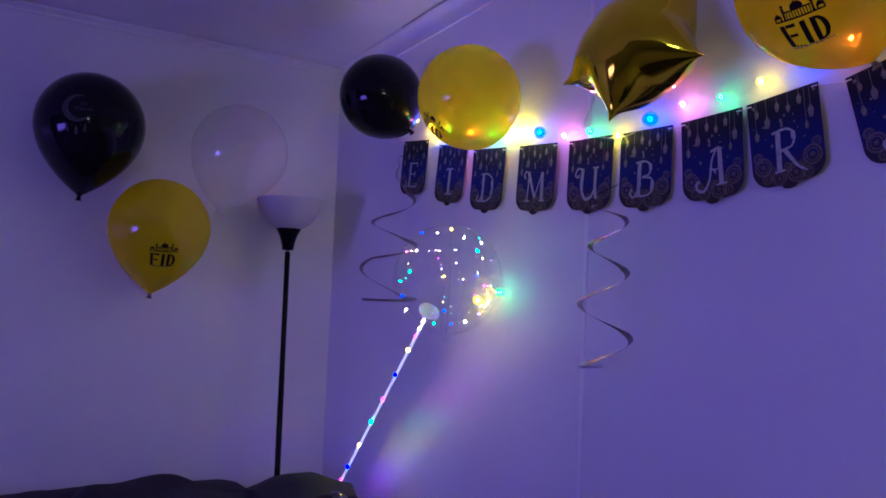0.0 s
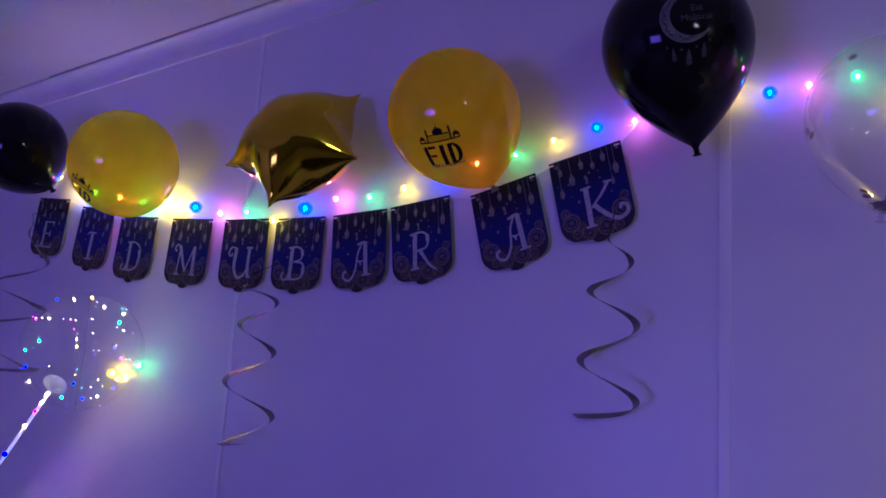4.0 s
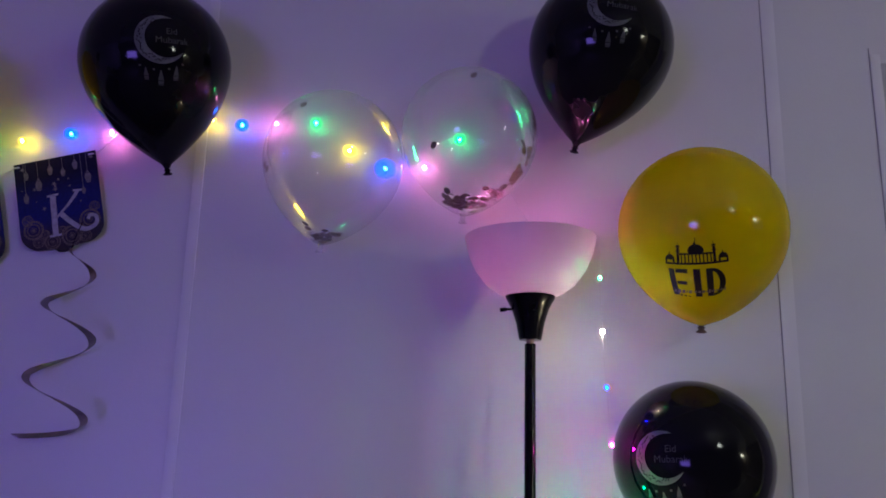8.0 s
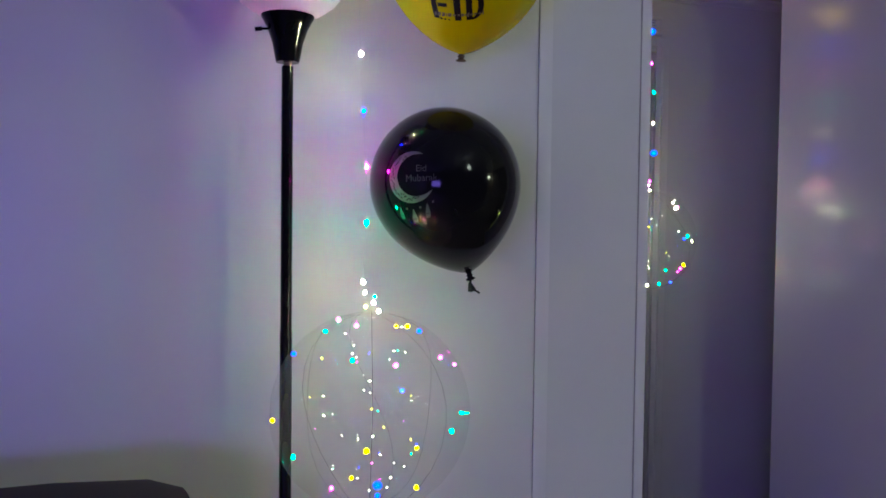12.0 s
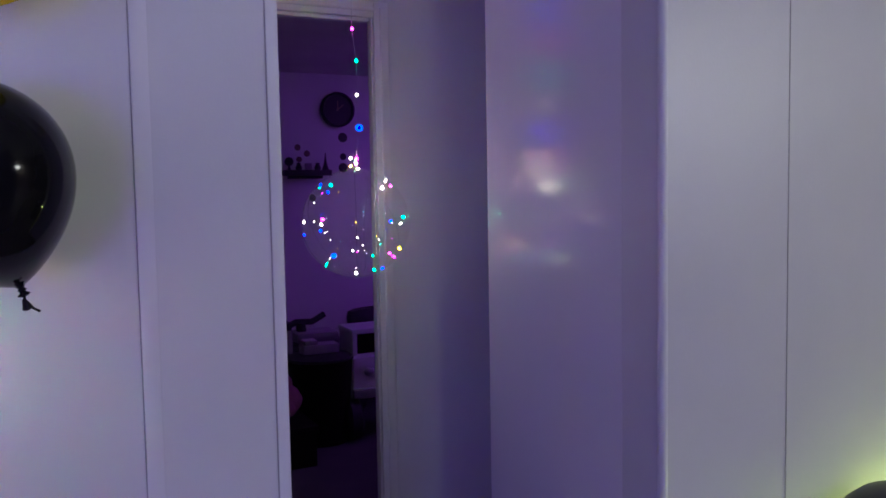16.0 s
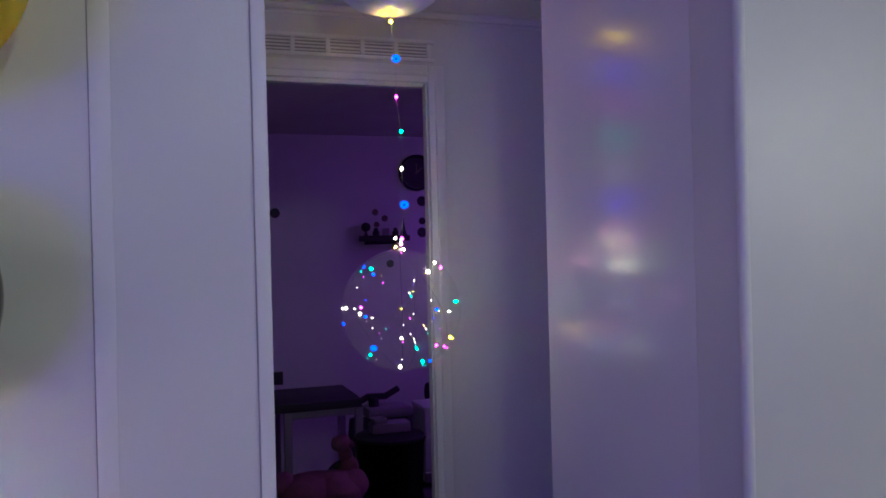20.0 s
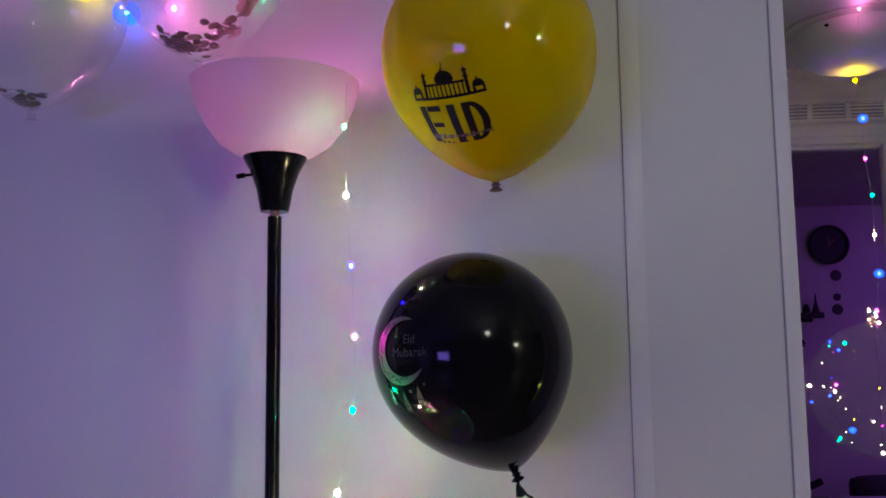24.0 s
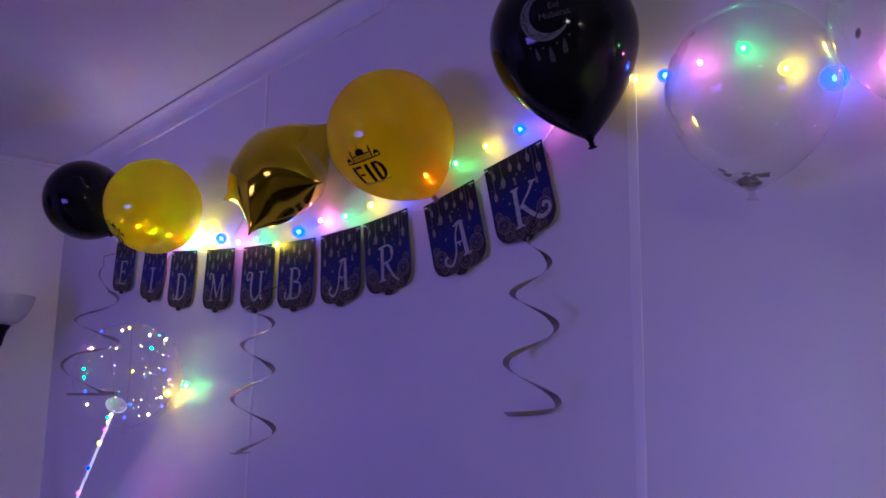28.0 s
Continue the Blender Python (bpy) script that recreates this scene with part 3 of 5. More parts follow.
def mosque_bm(w):
    """Silhouette of a domed prayer house with two minarets, w metres wide."""
    bm = bmesh.new()
    u = w / 10

    def bar(x0, y0, x1, y1):
        n = max(1, int(abs(x1 - x0) / (1.2 * u)))
        for k in range(n):
            a, b = x0 + (x1 - x0) * k / n, x0 + (x1 - x0) * (k + 1) / n
            poly(bm, [(a * 1, y0), (b, y0), (b, y1), (a, y1)])

    def dome(x, y, r, tip=0.5):
        pts = [(x + r * math.cos(a), y + 0.95 * r * math.sin(a)) for a in (k * math.pi / 10 for k in range(11))]
        pts.insert(6, (x, y + r * (1 + tip)))
        poly(bm, [(x - 0.8 * r, y - 0.25 * r), (x + 0.8 * r, y - 0.25 * r)] + pts)

    bar(-4.9 * u, 0, 4.9 * u, 0.35 * u)
    for k in range(9):
        x = (-2.2 + k * 0.55) * u
        bar(x - 0.1 * u, 0.35 * u, x + 0.1 * u, 1.7 * u)
    bar(-2.5 * u, 1.65 * u, 2.5 * u, 1.95 * u)
    dome(0, 2.2 * u, 1.25 * u, 0.55)
    bar(-0.06 * u, 4.0 * u, 0.06 * u, 4.5 * u)
    for s in (-1, 1):
        bar(s * 2.75 * u - 0.22 * u, 0.3 * u, s * 2.75 * u + 0.22 * u, 2.9 * u)
        bar(s * 2.75 * u - 0.36 * u, 2.2 * u, s * 2.75 * u + 0.36 * u, 2.4 * u)
        dome(s * 2.75 * u, 3.0 * u, 0.34 * u, 1.6)
        dome(s * 4.1 * u, 1.0 * u, 0.78 * u, 0.6)
        bar(s * 4.1 * u - 0.8 * u, 0.3 * u, s * 4.1 * u - 0.45 * u, 1.0 * u)
        bar(s * 4.1 * u + 0.45 * u, 0.3 * u, s * 4.1 * u + 0.8 * u, 1.0 * u)
    bmesh.ops.triangulate(bm, faces=bm.faces)
    return bm


def eid_letters(h):
    """The word EID in tall heavy capitals; the foot of the E thins out into short dashes."""
    bm = bmesh.new()

    def bar(x0, y0, x1, y1, lean=0.0):
        n = max(1, round(abs(y1 - y0) / (0.25 * h)))
        m = max(1, round(abs(x1 - x0) / (0.25 * h)))
        for i in range(n):
            for k in range(m):
                a, b = y0 + (y1 - y0) * i / n, y0 + (y1 - y0) * (i + 1) / n
                p, q = x0 + (x1 - x0) * k / m, x0 + (x1 - x0) * (k + 1) / m
                poly(bm, [(p + lean * a, a), (q + lean * a, a), (q + lean * b, b), (p + lean * b, b)])

    bar(-0.78 * h, -0.47 * h, -0.60 * h, 0.5 * h, -0.06)
    bar(-0.60 * h, 0.37 * h, -0.26 * h, 0.5 * h)
    bar(-0.58 * h, -0.02 * h, -0.30 * h, 0.10 * h)
    for k in range(3):
        bar((-0.56 + 0.12 * k) * h, -0.5 * h, (-0.49 + 0.12 * k) * h, (-0.42 - 0.02 * k) * h)
    bar(-0.11 * h, -0.5 * h, 0.08 * h, 0.5 * h)
    bar(0.23 * h, -0.5 * h, 0.41 * h, 0.5 * h)
    n = 14
    for k in range(n):
        ring = []
        for j in (k, k + 1):
            t = -math.pi / 2 + math.pi * j / n
            ring.append(((0.40 + 0.36 * math.cos(t)) * h, 0.5 * h * math.sin(t)))
            ring.append(((0.40 + 0.18 * math.cos(t)) * h, 0.40 * h * math.sin(t)))
        poly(bm, [ring[1], ring[0], ring[2], ring[3]])
    return bm


def eid_print(r, k=1.0):
    bm = mosque_bm(0.44 * r * k)
    for v in bm.verts:
        v.co.y += 0.03 * r * k
    t = eid_letters(0.245 * r * k)
    for v in t.verts:
        v.co.y -= 0.125 * r * k
    me = bpy.data.meshes.new("t")
    t.to_mesh(me)
    t.free()
    bm.from_mesh(me)
    bpy.data.meshes.remove(me)
    for v in bm.verts:
        v.co *= 1.75
    return bm


def script_bars(w):
    bm = bmesh.new()
    rng = random.Random(5)
    x = -w / 2
    while x < w / 2:
        d = rng.uniform(0.04, 0.1) * w
        h = rng.uniform(0.3, 1.0) * 0.05 * w
        poly(bm, [(x, -h), (x + d * 0.7, -h), (x + d * 0.7 + h * 0.4, h), (x + h * 0.4, h)])
        x += d
    return bm


def crescent_bm(R):
    """Thick crescent open to the upper right, with a string of hanging lanterns below."""
    bm = bmesh.new()
    n = 40
    outer, inner = [], []
    for k in range(n + 1):
        a = radians(62 + 268 * k / n)
        outer.append((R * math.cos(a), R * math.sin(a)))
        thick = R * 0.42 * math.sin(math.pi * k / n) ** 0.8
        inner.append(((R - thick) * math.cos(a), (R - thick) * math.sin(a)))
    for k in range(n):
        vs = [outer[k], outer[k + 1], inner[k + 1], inner[k]]
        poly(bm, vs)
    bmesh.ops.remove_doubles(bm, verts=bm.verts, dist=1e-5)
    return bm


def leaf_sprig(R):
    bm = bmesh.new()
    rng = random.Random(3)
    for k in range(46):
        a = radians(100 + 190 * k / 45)
        rad = R * (0.80 + rng.uniform(-0.1, 0.1))
        c, s = rad * math.cos(a), rad * math.sin(a)
        t = a + rng.uniform(-1, 1)
        l = R * 0.06
        poly(bm, [(c - l * math.cos(t), s - l * math.sin(t)), (c + 0.4 * l * math.sin(t), s - 0.4 * l * math.cos(t)), (c + l * math.cos(t), s + l * math.sin(t)), (c - 0.4 * l * math.sin(t), s + 0.4 * l * math.cos(t))])
    return bm


def lantern_bm(R):
    bm = bmesh.new()
    for x, y, k in ((-0.62, -1.55, 0.8), (-0.02, -1.75, 1.0), (0.6, -1.5, 0.9)):
        w, h = 0.13 * R * k, 0.22 * R * k
        X, Y = x * R, y * R
        poly(bm, [(X - w, Y), (X + w, Y), (X + 0.15 * w, Y + 2.2 * h), (X - 0.15 * w, Y + 2.2 * h)])
        poly(bm, [(X - 0.8 * w, Y - h * 0.9), (X + 0.8 * w, Y - h * 0.9), (X + w, Y - 0.15 * h), (X - w, Y - 0.15 * h)])
        poly(bm, [(X - w, Y - 1.2 * h), (X + w, Y - 1.2 * h), (X + 0.8 * w, Y - h), (X - 0.8 * w, Y - h)])
    for x, y in ((-0.3, -1.25), (0.3, -1.2), (0.85, -1.0), (-0.85, -1.1)):
        p = [(x * R + (0.08 if k % 2 else 0.035) * R * math.cos(k * math.pi / 4), y * R + (0.08 if k % 2 else 0.035) * R * math.sin(k * math.pi / 4)) for k in range(8)]
        poly(bm, p)
    return bm


def balloon(center, r, knot, face, colour, label, prints=None, at=None, up=(0, 0, 1), tail=0.0, size=1.0, group=""):
    m = balloon_turn(center, knot, face)
    mat = {"yellow": M_YELLOW, "black": M_BLACK, "clear": M_CLEAR, "thin": M_THIN}[colour]
    ob = thing("balloon", m, label, "balloon", group)
    neck = max(1.05, (Vector(center) - Vector(knot)).length / r - 0.05)
    part("skin", balloon_body(r, neck), mat, ob)
    part("knot", knot_mesh(r, neck, tail), mat if colour != "yellow" else M_CONFETTI, ob, "tied neck")
    inv = m.to_3x3().inverted()
    n, u = (inv @ Vector(at) if at else None), inv @ Vector(up)
    if prints == "eid":
        part("printed_lettering", wrap(eid_print(r, size), r, neck, n, u), M_INK, ob, "black print of a prayer house over the word EID")
        d = (n - u * 0.66 * size).normalized()
        part("printed_script", wrap(script_bars(0.6 * r * size), r, neck, d, u), M_MANDALA, ob, "thin unreadable script line")
    if prints == "moon":
        R = 0.33 * r * size
        part("printed_moon", wrap(crescent_bm(R), r, neck, n, u), M_SILVER_INK if size > 0.9 else M_FAINT_INK, ob, "pale printed crescent moon")
        part("printed_leaves", wrap(leaf_sprig(R), r, neck, n, u, 0.002), M_INK, ob, "dark leaf pattern on the crescent")
        part("printed_lanterns", wrap(lantern_bm(R), r, neck, n, u), M_FAINT_INK, ob, "faint printed lanterns and stars")
        t = text_bm("Eid\nMubarak", 0.36 * R)
        for v in t.verts:
            v.co += Vector((0.42 * R, 0.12 * R, 0))
        part("printed_lettering", wrap(t, r, neck, n, u), M_FAINT_INK, ob, "faint printed words Eid Mubarak")
    return ob


def confetti(ob, r, neck, picks, seed):
    """Small foil discs lying on the inside of a clear skin, each a part."""
    rng = random.Random(seed)
    disc = None
    for d, count, spread in picks:
        for k in range(count):
            v = Vector(d) + Vector((rng.gauss(0, spread), rng.gauss(0, spread), rng.gauss(0, spread)))
            v.normalize()
            if disc is None:
                o = part("confetti", turned([(0, 0.0003), (0.0072, 0.0003), (0.0072, -0.0003), (0, -0.0003)], 10), M_CONFETTI, ob)
                disc = o.data
            else:
                o = new("confetti", disc)
                o.parent = ob
            q = aim(v + Vector((rng.gauss(0, 0.25), rng.gauss(0, 0.25), rng.gauss(0, 0.25))), (0.3, 0.5, 0.2)).to_4x4()
            o.matrix_basis = Matrix.Translation(v * (skin(v, neck) * r - 0.004)) @ q


GB = "balloons taped to the walls"
FRONT = (-0.05, -1, 0)
balloon((-1.912, 1.560, 2.107), 0.1400, (-1.79, 1.61, 1.975), (0.6, -1, 0), "black", "glossy black balloon beside a yellow one at the banner's end", group=GB)
balloon((-1.425, 1.580, 2.016), 0.1490, (-1.50, 1.70, 1.912), (0.6, -1, -0.2), "yellow", "translucent yellow balloon over the banner, lit by bulbs behind", "eid", (-0.10, -0.75, -0.65), (0.36, 0.53, 0.77), size=0.74, group=GB)
balloon((-0.393, 1.649, 2.051), 0.1500, (-0.33, 1.74, 1.90), FRONT, "yellow", "translucent yellow balloon printed EID over the letter banner", "eid", (0.25, -0.74, -0.73), (-0.1, -0.3, 1), size=0.82, group=GB)
balloon((0.104, 1.654, 2.140), 0.1456, (0.132, 1.705, 1.93), FRONT, "black", "glossy black balloon with a printed crescent moon, beside the letter banner", "moon", (0.36, -0.92, -0.10), (-0.15, 0, 1), group=GB)
c1 = balloon((0.468, 1.663, 1.949), 0.1371, (0.447, 1.697, 1.778), FRONT, "clear", "clear balloon with a little confetti at its neck", group=GB)
c2 = balloon((0.734, 1.660, 2.008), 0.1348, (0.725, 1.690, 1.844), FRONT, "clear", "clear balloon with a heap of bronze confetti, over the floor lamp", group=GB)
balloon((0.997, 1.655, 2.205), 0.1449, (0.950, 1.70, 2.002), FRONT, "black", "glossy black balloon with a printed crescent, high over the lamp", "moon", (-0.05, -0.99, 0.12), (0.1, 0, 1), group=GB)
balloon((1.182, 1.643, 1.826), 0.1571, (1.188, 1.69, 1.640), FRONT, "yellow", "translucent yellow balloon printed EID, beside the floor lamp", "eid", (-0.33, -0.74, -0.68), (0.02, 0, 1), size=0.95, group=GB)
balloon((1.150, 1.657, 1.396), 0.1425, (1.210, 1.686, 1.218), FRONT, "black", "glossy black balloon with a printed crescent moon and a knotted tail", "moon", (-0.63, -0.76, 0.03), (-0.05, 0, 1), tail=1.0, group=GB)
balloon((-2.527, 0.764, 1.982), 0.1800, (-2.575, 0.75, 1.729), (1, 0.2, 0), "black", "glossy black balloon with a faint crescent on the side wall", "moon", (0.9, -0.40, 0.12), (0, 0, 1), size=0.8, group=GB)
balloon((-2.531, 1.020, 1.648), 0.1760, (-2.58, 1.010, 1.40), (1, 0.2, 0), "yellow", "translucent yellow balloon printed EID on the side wall", "eid", (0.84, -0.11, -0.57), (0, 0, 1), size=0.72, group=GB)
balloon((-2.522, 1.298, 1.960), 0.1800, (-2.575, 1.240, 1.727), (1, 0.2, 0), "thin", "clear balloon on the side wall behind the floor lamp", group=GB)
confetti(c1, 0.1371, 1.22, (((0, -0.15, -1.2), 26, 0.10), ((0.12, -0.2, -1.15), 10, 0.08), ((-0.5, -0.8, 0.75), 1, 0.02), ((-0.95, -0.5, -0.4), 2, 0.1), ((-0.1, -0.5, -0.95), 3, 0.12)), 4)
confetti(c2, 0.1348, 1.19, (((-0.1, -0.3, -1.1), 46, 0.10), ((0.12, -0.3, -1.05), 26, 0.10), ((0.45, -0.3, -0.9), 26, 0.11), ((0.72, -0.3, -0.6), 16, 0.10), ((0.9, -0.3, -0.25), 10, 0.10), ((0.95, -0.2, 0.2), 9, 0.07), ((0.0, -0.7, 0.85), 1, 0.02), ((-0.5, -0.9, -0.35), 1, 0.02)), 7)


def inflated_star(tip, dip, rings=15, per=22, rounds=420):
    """Two flat foil stars sealed at the rim and blown up: the foil folds but does not stretch."""
    m = 5 * per
    rim = []
    for k in range(m):
        a, f = k // per, (k % per) / per
        t0, t1 = radians(198 + 72 * a), radians(198 + 72 * a + 36)
        t2 = radians(198 + 72 * (a + 1))
        p, q, r = (np.array((tip * math.cos(t0), tip * math.sin(t0))), np.array((dip * math.cos(t1), dip * math.sin(t1))), np.array((tip * math.cos(t2), tip * math.sin(t2))))
        rim.append(p + (q - p) * 2 * f if f < 0.5 else q + (r - q) * (2 * f - 1))
    rim = np.array(rim)
    rows = [np.zeros((1, 2))] + [rim * (i / rings) for i in range(1, rings + 1)]
    flat_sheet = np.concatenate(rows)
    n, inner = len(flat_sheet), len(flat_sheet) - m

    def at(i, k, side):
        j = 0 if i == 0 else 1 + (i - 1) * m + k % m
        return j if side == 0 or i == rings else n + j

    pos = np.zeros((n + inner, 3))
    pos[:n, 0], pos[:n, 2] = flat_sheet[:, 0], flat_sheet[:, 1]
    pos[n:, 0], pos[n:, 2] = flat_sheet[:inner, 0], flat_sheet[:inner, 1]
    faces, bonds = [], set()
    for side in (0, 1):
        for i in range(rings):
            for k in range(m):
                v = [at(i, k, side), at(i + 1, k, side), at(i + 1, k + 1, side), at(i, k + 1, side)]
                quad = [v[0], v[1], v[2]] if i == 0 else v
                faces.append(quad if side == 0 else quad[::-1])
                for x, y in ((v[0], v[1]), (v[1], v[2]), (v[0], v[2]), (v[1], v[3])):
                    if x != y:
                        bonds.add((min(x, y), max(x, y)))
    bonds = np.array(sorted(bonds))
    rest = np.linalg.norm(pos[bonds[:, 0]] - pos[bonds[:, 1]], axis=1)
    tri = np.array([f[:3] for f in faces] + [[f[0], f[2], f[3]] for f in faces if len(f) == 4])
    count = np.bincount(bonds.ravel(), minlength=len(pos))[:, None] + 1e-9
    pos[:n, 1] -= 0.004 * (1 - (np.linalg.norm(flat_sheet, axis=1) / tip) ** 2)
    pos[n:, 1] += 0.004
    before = pos.copy()
    for step in range(rounds):
        vel = (pos - before) * 0.92
        before = pos.copy()
        a, b, c = pos[tri[:, 0]], pos[tri[:, 1]], pos[tri[:, 2]]
        push = np.cross(b - a, c - a)
        force = np.zeros_like(pos)
        for j in range(3):
            force += np.stack([np.bincount(tri[:, j], push[:, d], len(pos)) for d in range(3)], 1)
        size = np.linalg.norm(force, axis=1, keepdims=True) + 1e-12
        pos = pos + vel + force / size * 0.0011
        for _ in range(5):
            d = pos[bonds[:, 1]] - pos[bonds[:, 0]]
            l = np.linalg.norm(d, axis=1) + 1e-12
            over = (l - rest) / l * np.where(l > rest, 1.0, 0.12)
            fix = d * (0.5 * over)[:, None]
            move = np.stack([np.bincount(bonds[:, 0], fix[:, j], len(pos)) - np.bincount(bonds[:, 1], fix[:, j], len(pos)) for j in range(3)], 1)
            pos = pos + move / count * 2.6
    pos -= pos.mean(0)
    bm = bmesh.new()
    vs = [bm.verts.new(q) for q in pos]
    for f in faces:
        bm.faces.new([vs[j] for j in f])
    bmesh.ops.recalc_face_normals(bm, faces=bm.faces)
    return bm, max(math.hypot(q[0], q[2]) for q in pos)


def star_balloon():
    lean = Matrix(((0.992, -0.119, -0.044), (0.126, 0.886, 0.446), (-0.014, -0.448, 0.894))).to_4x4()
    ob = thing("star_balloon", Matrix.Translation((-0.856, 1.659, 2.037)) @ lean, "shiny gold foil star balloon hanging over the letter banner", "balloon")
    bm, reach = inflated_star(0.25, 0.135)
    bmesh.ops.scale(bm, vec=(0.213 / reach, 0.160 / reach, 0.213 / reach), verts=bm.verts)
    part("foil_body", bm, M_GOLD, ob)
    t = bmesh.new()
    tube(t, [(0.040, 0.02, 0.105), (0.044, 0.03, 0.135), (0.056, 0.03, 0.137), (0.062, 0.02, 0.108)], 0.003)
    part("tab", t, M_INK, ob, "small dark hanging tab")
    s = bmesh.new()
    tube(s, [(-0.10, 0.02, -0.05), (-0.105, 0.03, -0.12), (-0.11, 0.03, -0.18)], 0.0012)
    part("ribbon", s, M_WIRE, ob)
    return ob


star_balloon()


# ---- letter banner ----
def flag_outline(w, h):
    r = w * 0.24
    pts = [(-w / 2, 0), (w / 2, 0)]
    pts += [(w / 2 - r + r * math.cos(a), -h + 0.012 + r - r * math.sin(a)) for a in (k * math.pi / 14 for k in range(8))]
    pts += [(0.02, -h + 0.010), (0.012, -h + 0.002), (0, -h), (-0.012, -h + 0.002), (-0.02, -h + 0.010)]
    pts += [(-(w / 2 - r + r * math.cos(a)), -h + 0.012 + r - r * math.sin(a)) for a in (k * math.pi / 14 for k in range(7, -1, -1))]
    return pts


def flat(pts, y, bm=None):
    bm = bm or bmesh.new()
    bm.faces.new([bm.verts.new((x, y, z)) for x, z in pts])
    return bm


def flag_body(w, h):
    pts = flag_outline(w, h)
    bm = bmesh.new()
    a = [bm.verts.new((x, -0.0005, z)) for x, z in pts]
    b = [bm.verts.new((x, 0.0005, z)) for x, z in pts]
    bm.faces.new(a)
    bm.faces.new(b[::-1])
    for k in range(len(pts)):
        j = (k + 1) % len(pts)
        bm.faces.new((a[j], a[k], b[k], b[j]))
    bmesh.ops.recalc_face_normals(bm, faces=bm.faces)
    return bm


def disc2(bm, x, z, r, y, n=10, lobes=0):
    flat([(x + r * (1 + (0.16 * math.cos(lobes * a) if lobes else 0)) * math.cos(a), z + r * (1 + (0.16 * math.cos(lobes * a) if lobes else 0)) * math.sin(a)) for a in (2 * math.pi * k / n for k in range(n))], y, bm)


def lantern_pattern(w, h):
    bm = bmesh.new()
    y = -0.0009
    rng = random.Random(11)
    for x, z, k in ((-0.062, -0.028, 0.8), (-0.038, -0.052, 1.1), (-0.012, -0.024, 0.9), (0.014, -0.034, 0.8), (0.040, -0.022, 0.9), (0.064, -0.054, 1.1), (-0.066, -0.078, 0.9), (0.052, -0.082, 0.7)):
        a, b = 0.0065 * k, 0.010 * k
        flat([(x - 0.0005, 0), (x + 0.0005, 0), (x + 0.0005, z + b), (x - 0.0005, z + b)], y, bm)
        flat([(x - a * 0.5, z + b * 0.7), (x + a * 0.5, z + b * 0.7), (x, z + b * 1.3)], y, bm)
        flat([(x - a * 0.7, z - b), (x + a * 0.7, z - b), (x + a, z), (x + a * 0.6, z + b * 0.6), (x - a * 0.6, z + b * 0.6), (x - a, z)], y, bm)
        flat([(x - a * 0.5, z - b * 1.35), (x + a * 0.5, z - b * 1.35), (x + a * 0.7, z - b * 1.08), (x - a * 0.7, z - b * 1.08)], y, bm)
    for k in range(15):
        x, z, r = rng.uniform(-0.075, 0.075), rng.uniform(-0.115, -0.012), rng.uniform(0.0018, 0.006)
        flat([(x + (r if i % 2 else 0.42 * r) * math.sin(i * math.pi / 5), z + (r if i % 2 else 0.42 * r) * math.cos(i * math.pi / 5)) for i in range(10)], y, bm)
    return bm


def mandala_pattern(w, h):
    bm = bmesh.new()
    rng = random.Random(21)
    for x, z, r in ((-0.058, -0.150, 0.021), (-0.022, -0.182, 0.017), (0.018, -0.176, 0.022), (0.058, -0.148, 0.022), (-0.05, -0.178, 0.012), (0.045, -0.182, 0.013), (-0.068, -0.128, 0.012), (0.070, -0.122, 0.011), (0.0, -0.162, 0.010), (-0.036, -0.164, 0.010), (0.036, -0.162, 0.009)):
        y = -0.0007 - rng.uniform(0, 0.0004)
        for f, n in ((1.0, 24), (0.66, 20), (0.3, 10)):
            r0, r1 = r * f, r * f * 0.78
            for k in range(n):
                a, b = 2 * math.pi * k / n, 2 * math.pi * (k + 0.72) / n
                flat([(x + r0 * math.cos(a), z + r0 * math.sin(a)), (x + r0 * math.cos(b), z + r0 * math.sin(b)), (x + r1 * math.cos(b), z + r1 * math.sin(b)), (x + r1 * math.cos(a), z + r1 * math.sin(a))], y, bm)
        disc2(bm, x, z, r * 0.16, y, 8)
    return bm


def stroke(bm, pts, w0, w1, y=-0.0016, steps=7):
    """Pen stroke: a flat ribbon along a smooth line through pts, from half width w0 to w1."""
    P = [Vector(p) for p in pts]
    P = [2 * P[0] - P[1]] + P + [2 * P[-1] - P[-2]]
    line = []
    for i in range(1, len(P) - 2):
        a, b, c, d = P[i - 1:i + 3]
        for k in range(steps):
            f = k / steps
            line.append(0.5 * (2 * b + (c - a) * f + (2 * a - 5 * b + 4 * c - d) * f * f + (3 * b - a - 3 * c + d) * f ** 3))
    line.append(P[-2])
    prev = None
    for k, p in enumerate(line):
        d = (line[min(k + 1, len(line) - 1)] - line[max(k - 1, 0)]).normalized()
        w = w0 + (w1 - w0) * k / (len(line) - 1)
        row = [bm.verts.new((p.x - d.y * w, y, p.y + d.x * w)), bm.verts.new((p.x + d.y * w, y, p.y - d.x * w))]
        if prev:
            bm.faces.new((prev[0], prev[1], row[1], row[0]))
        prev = row


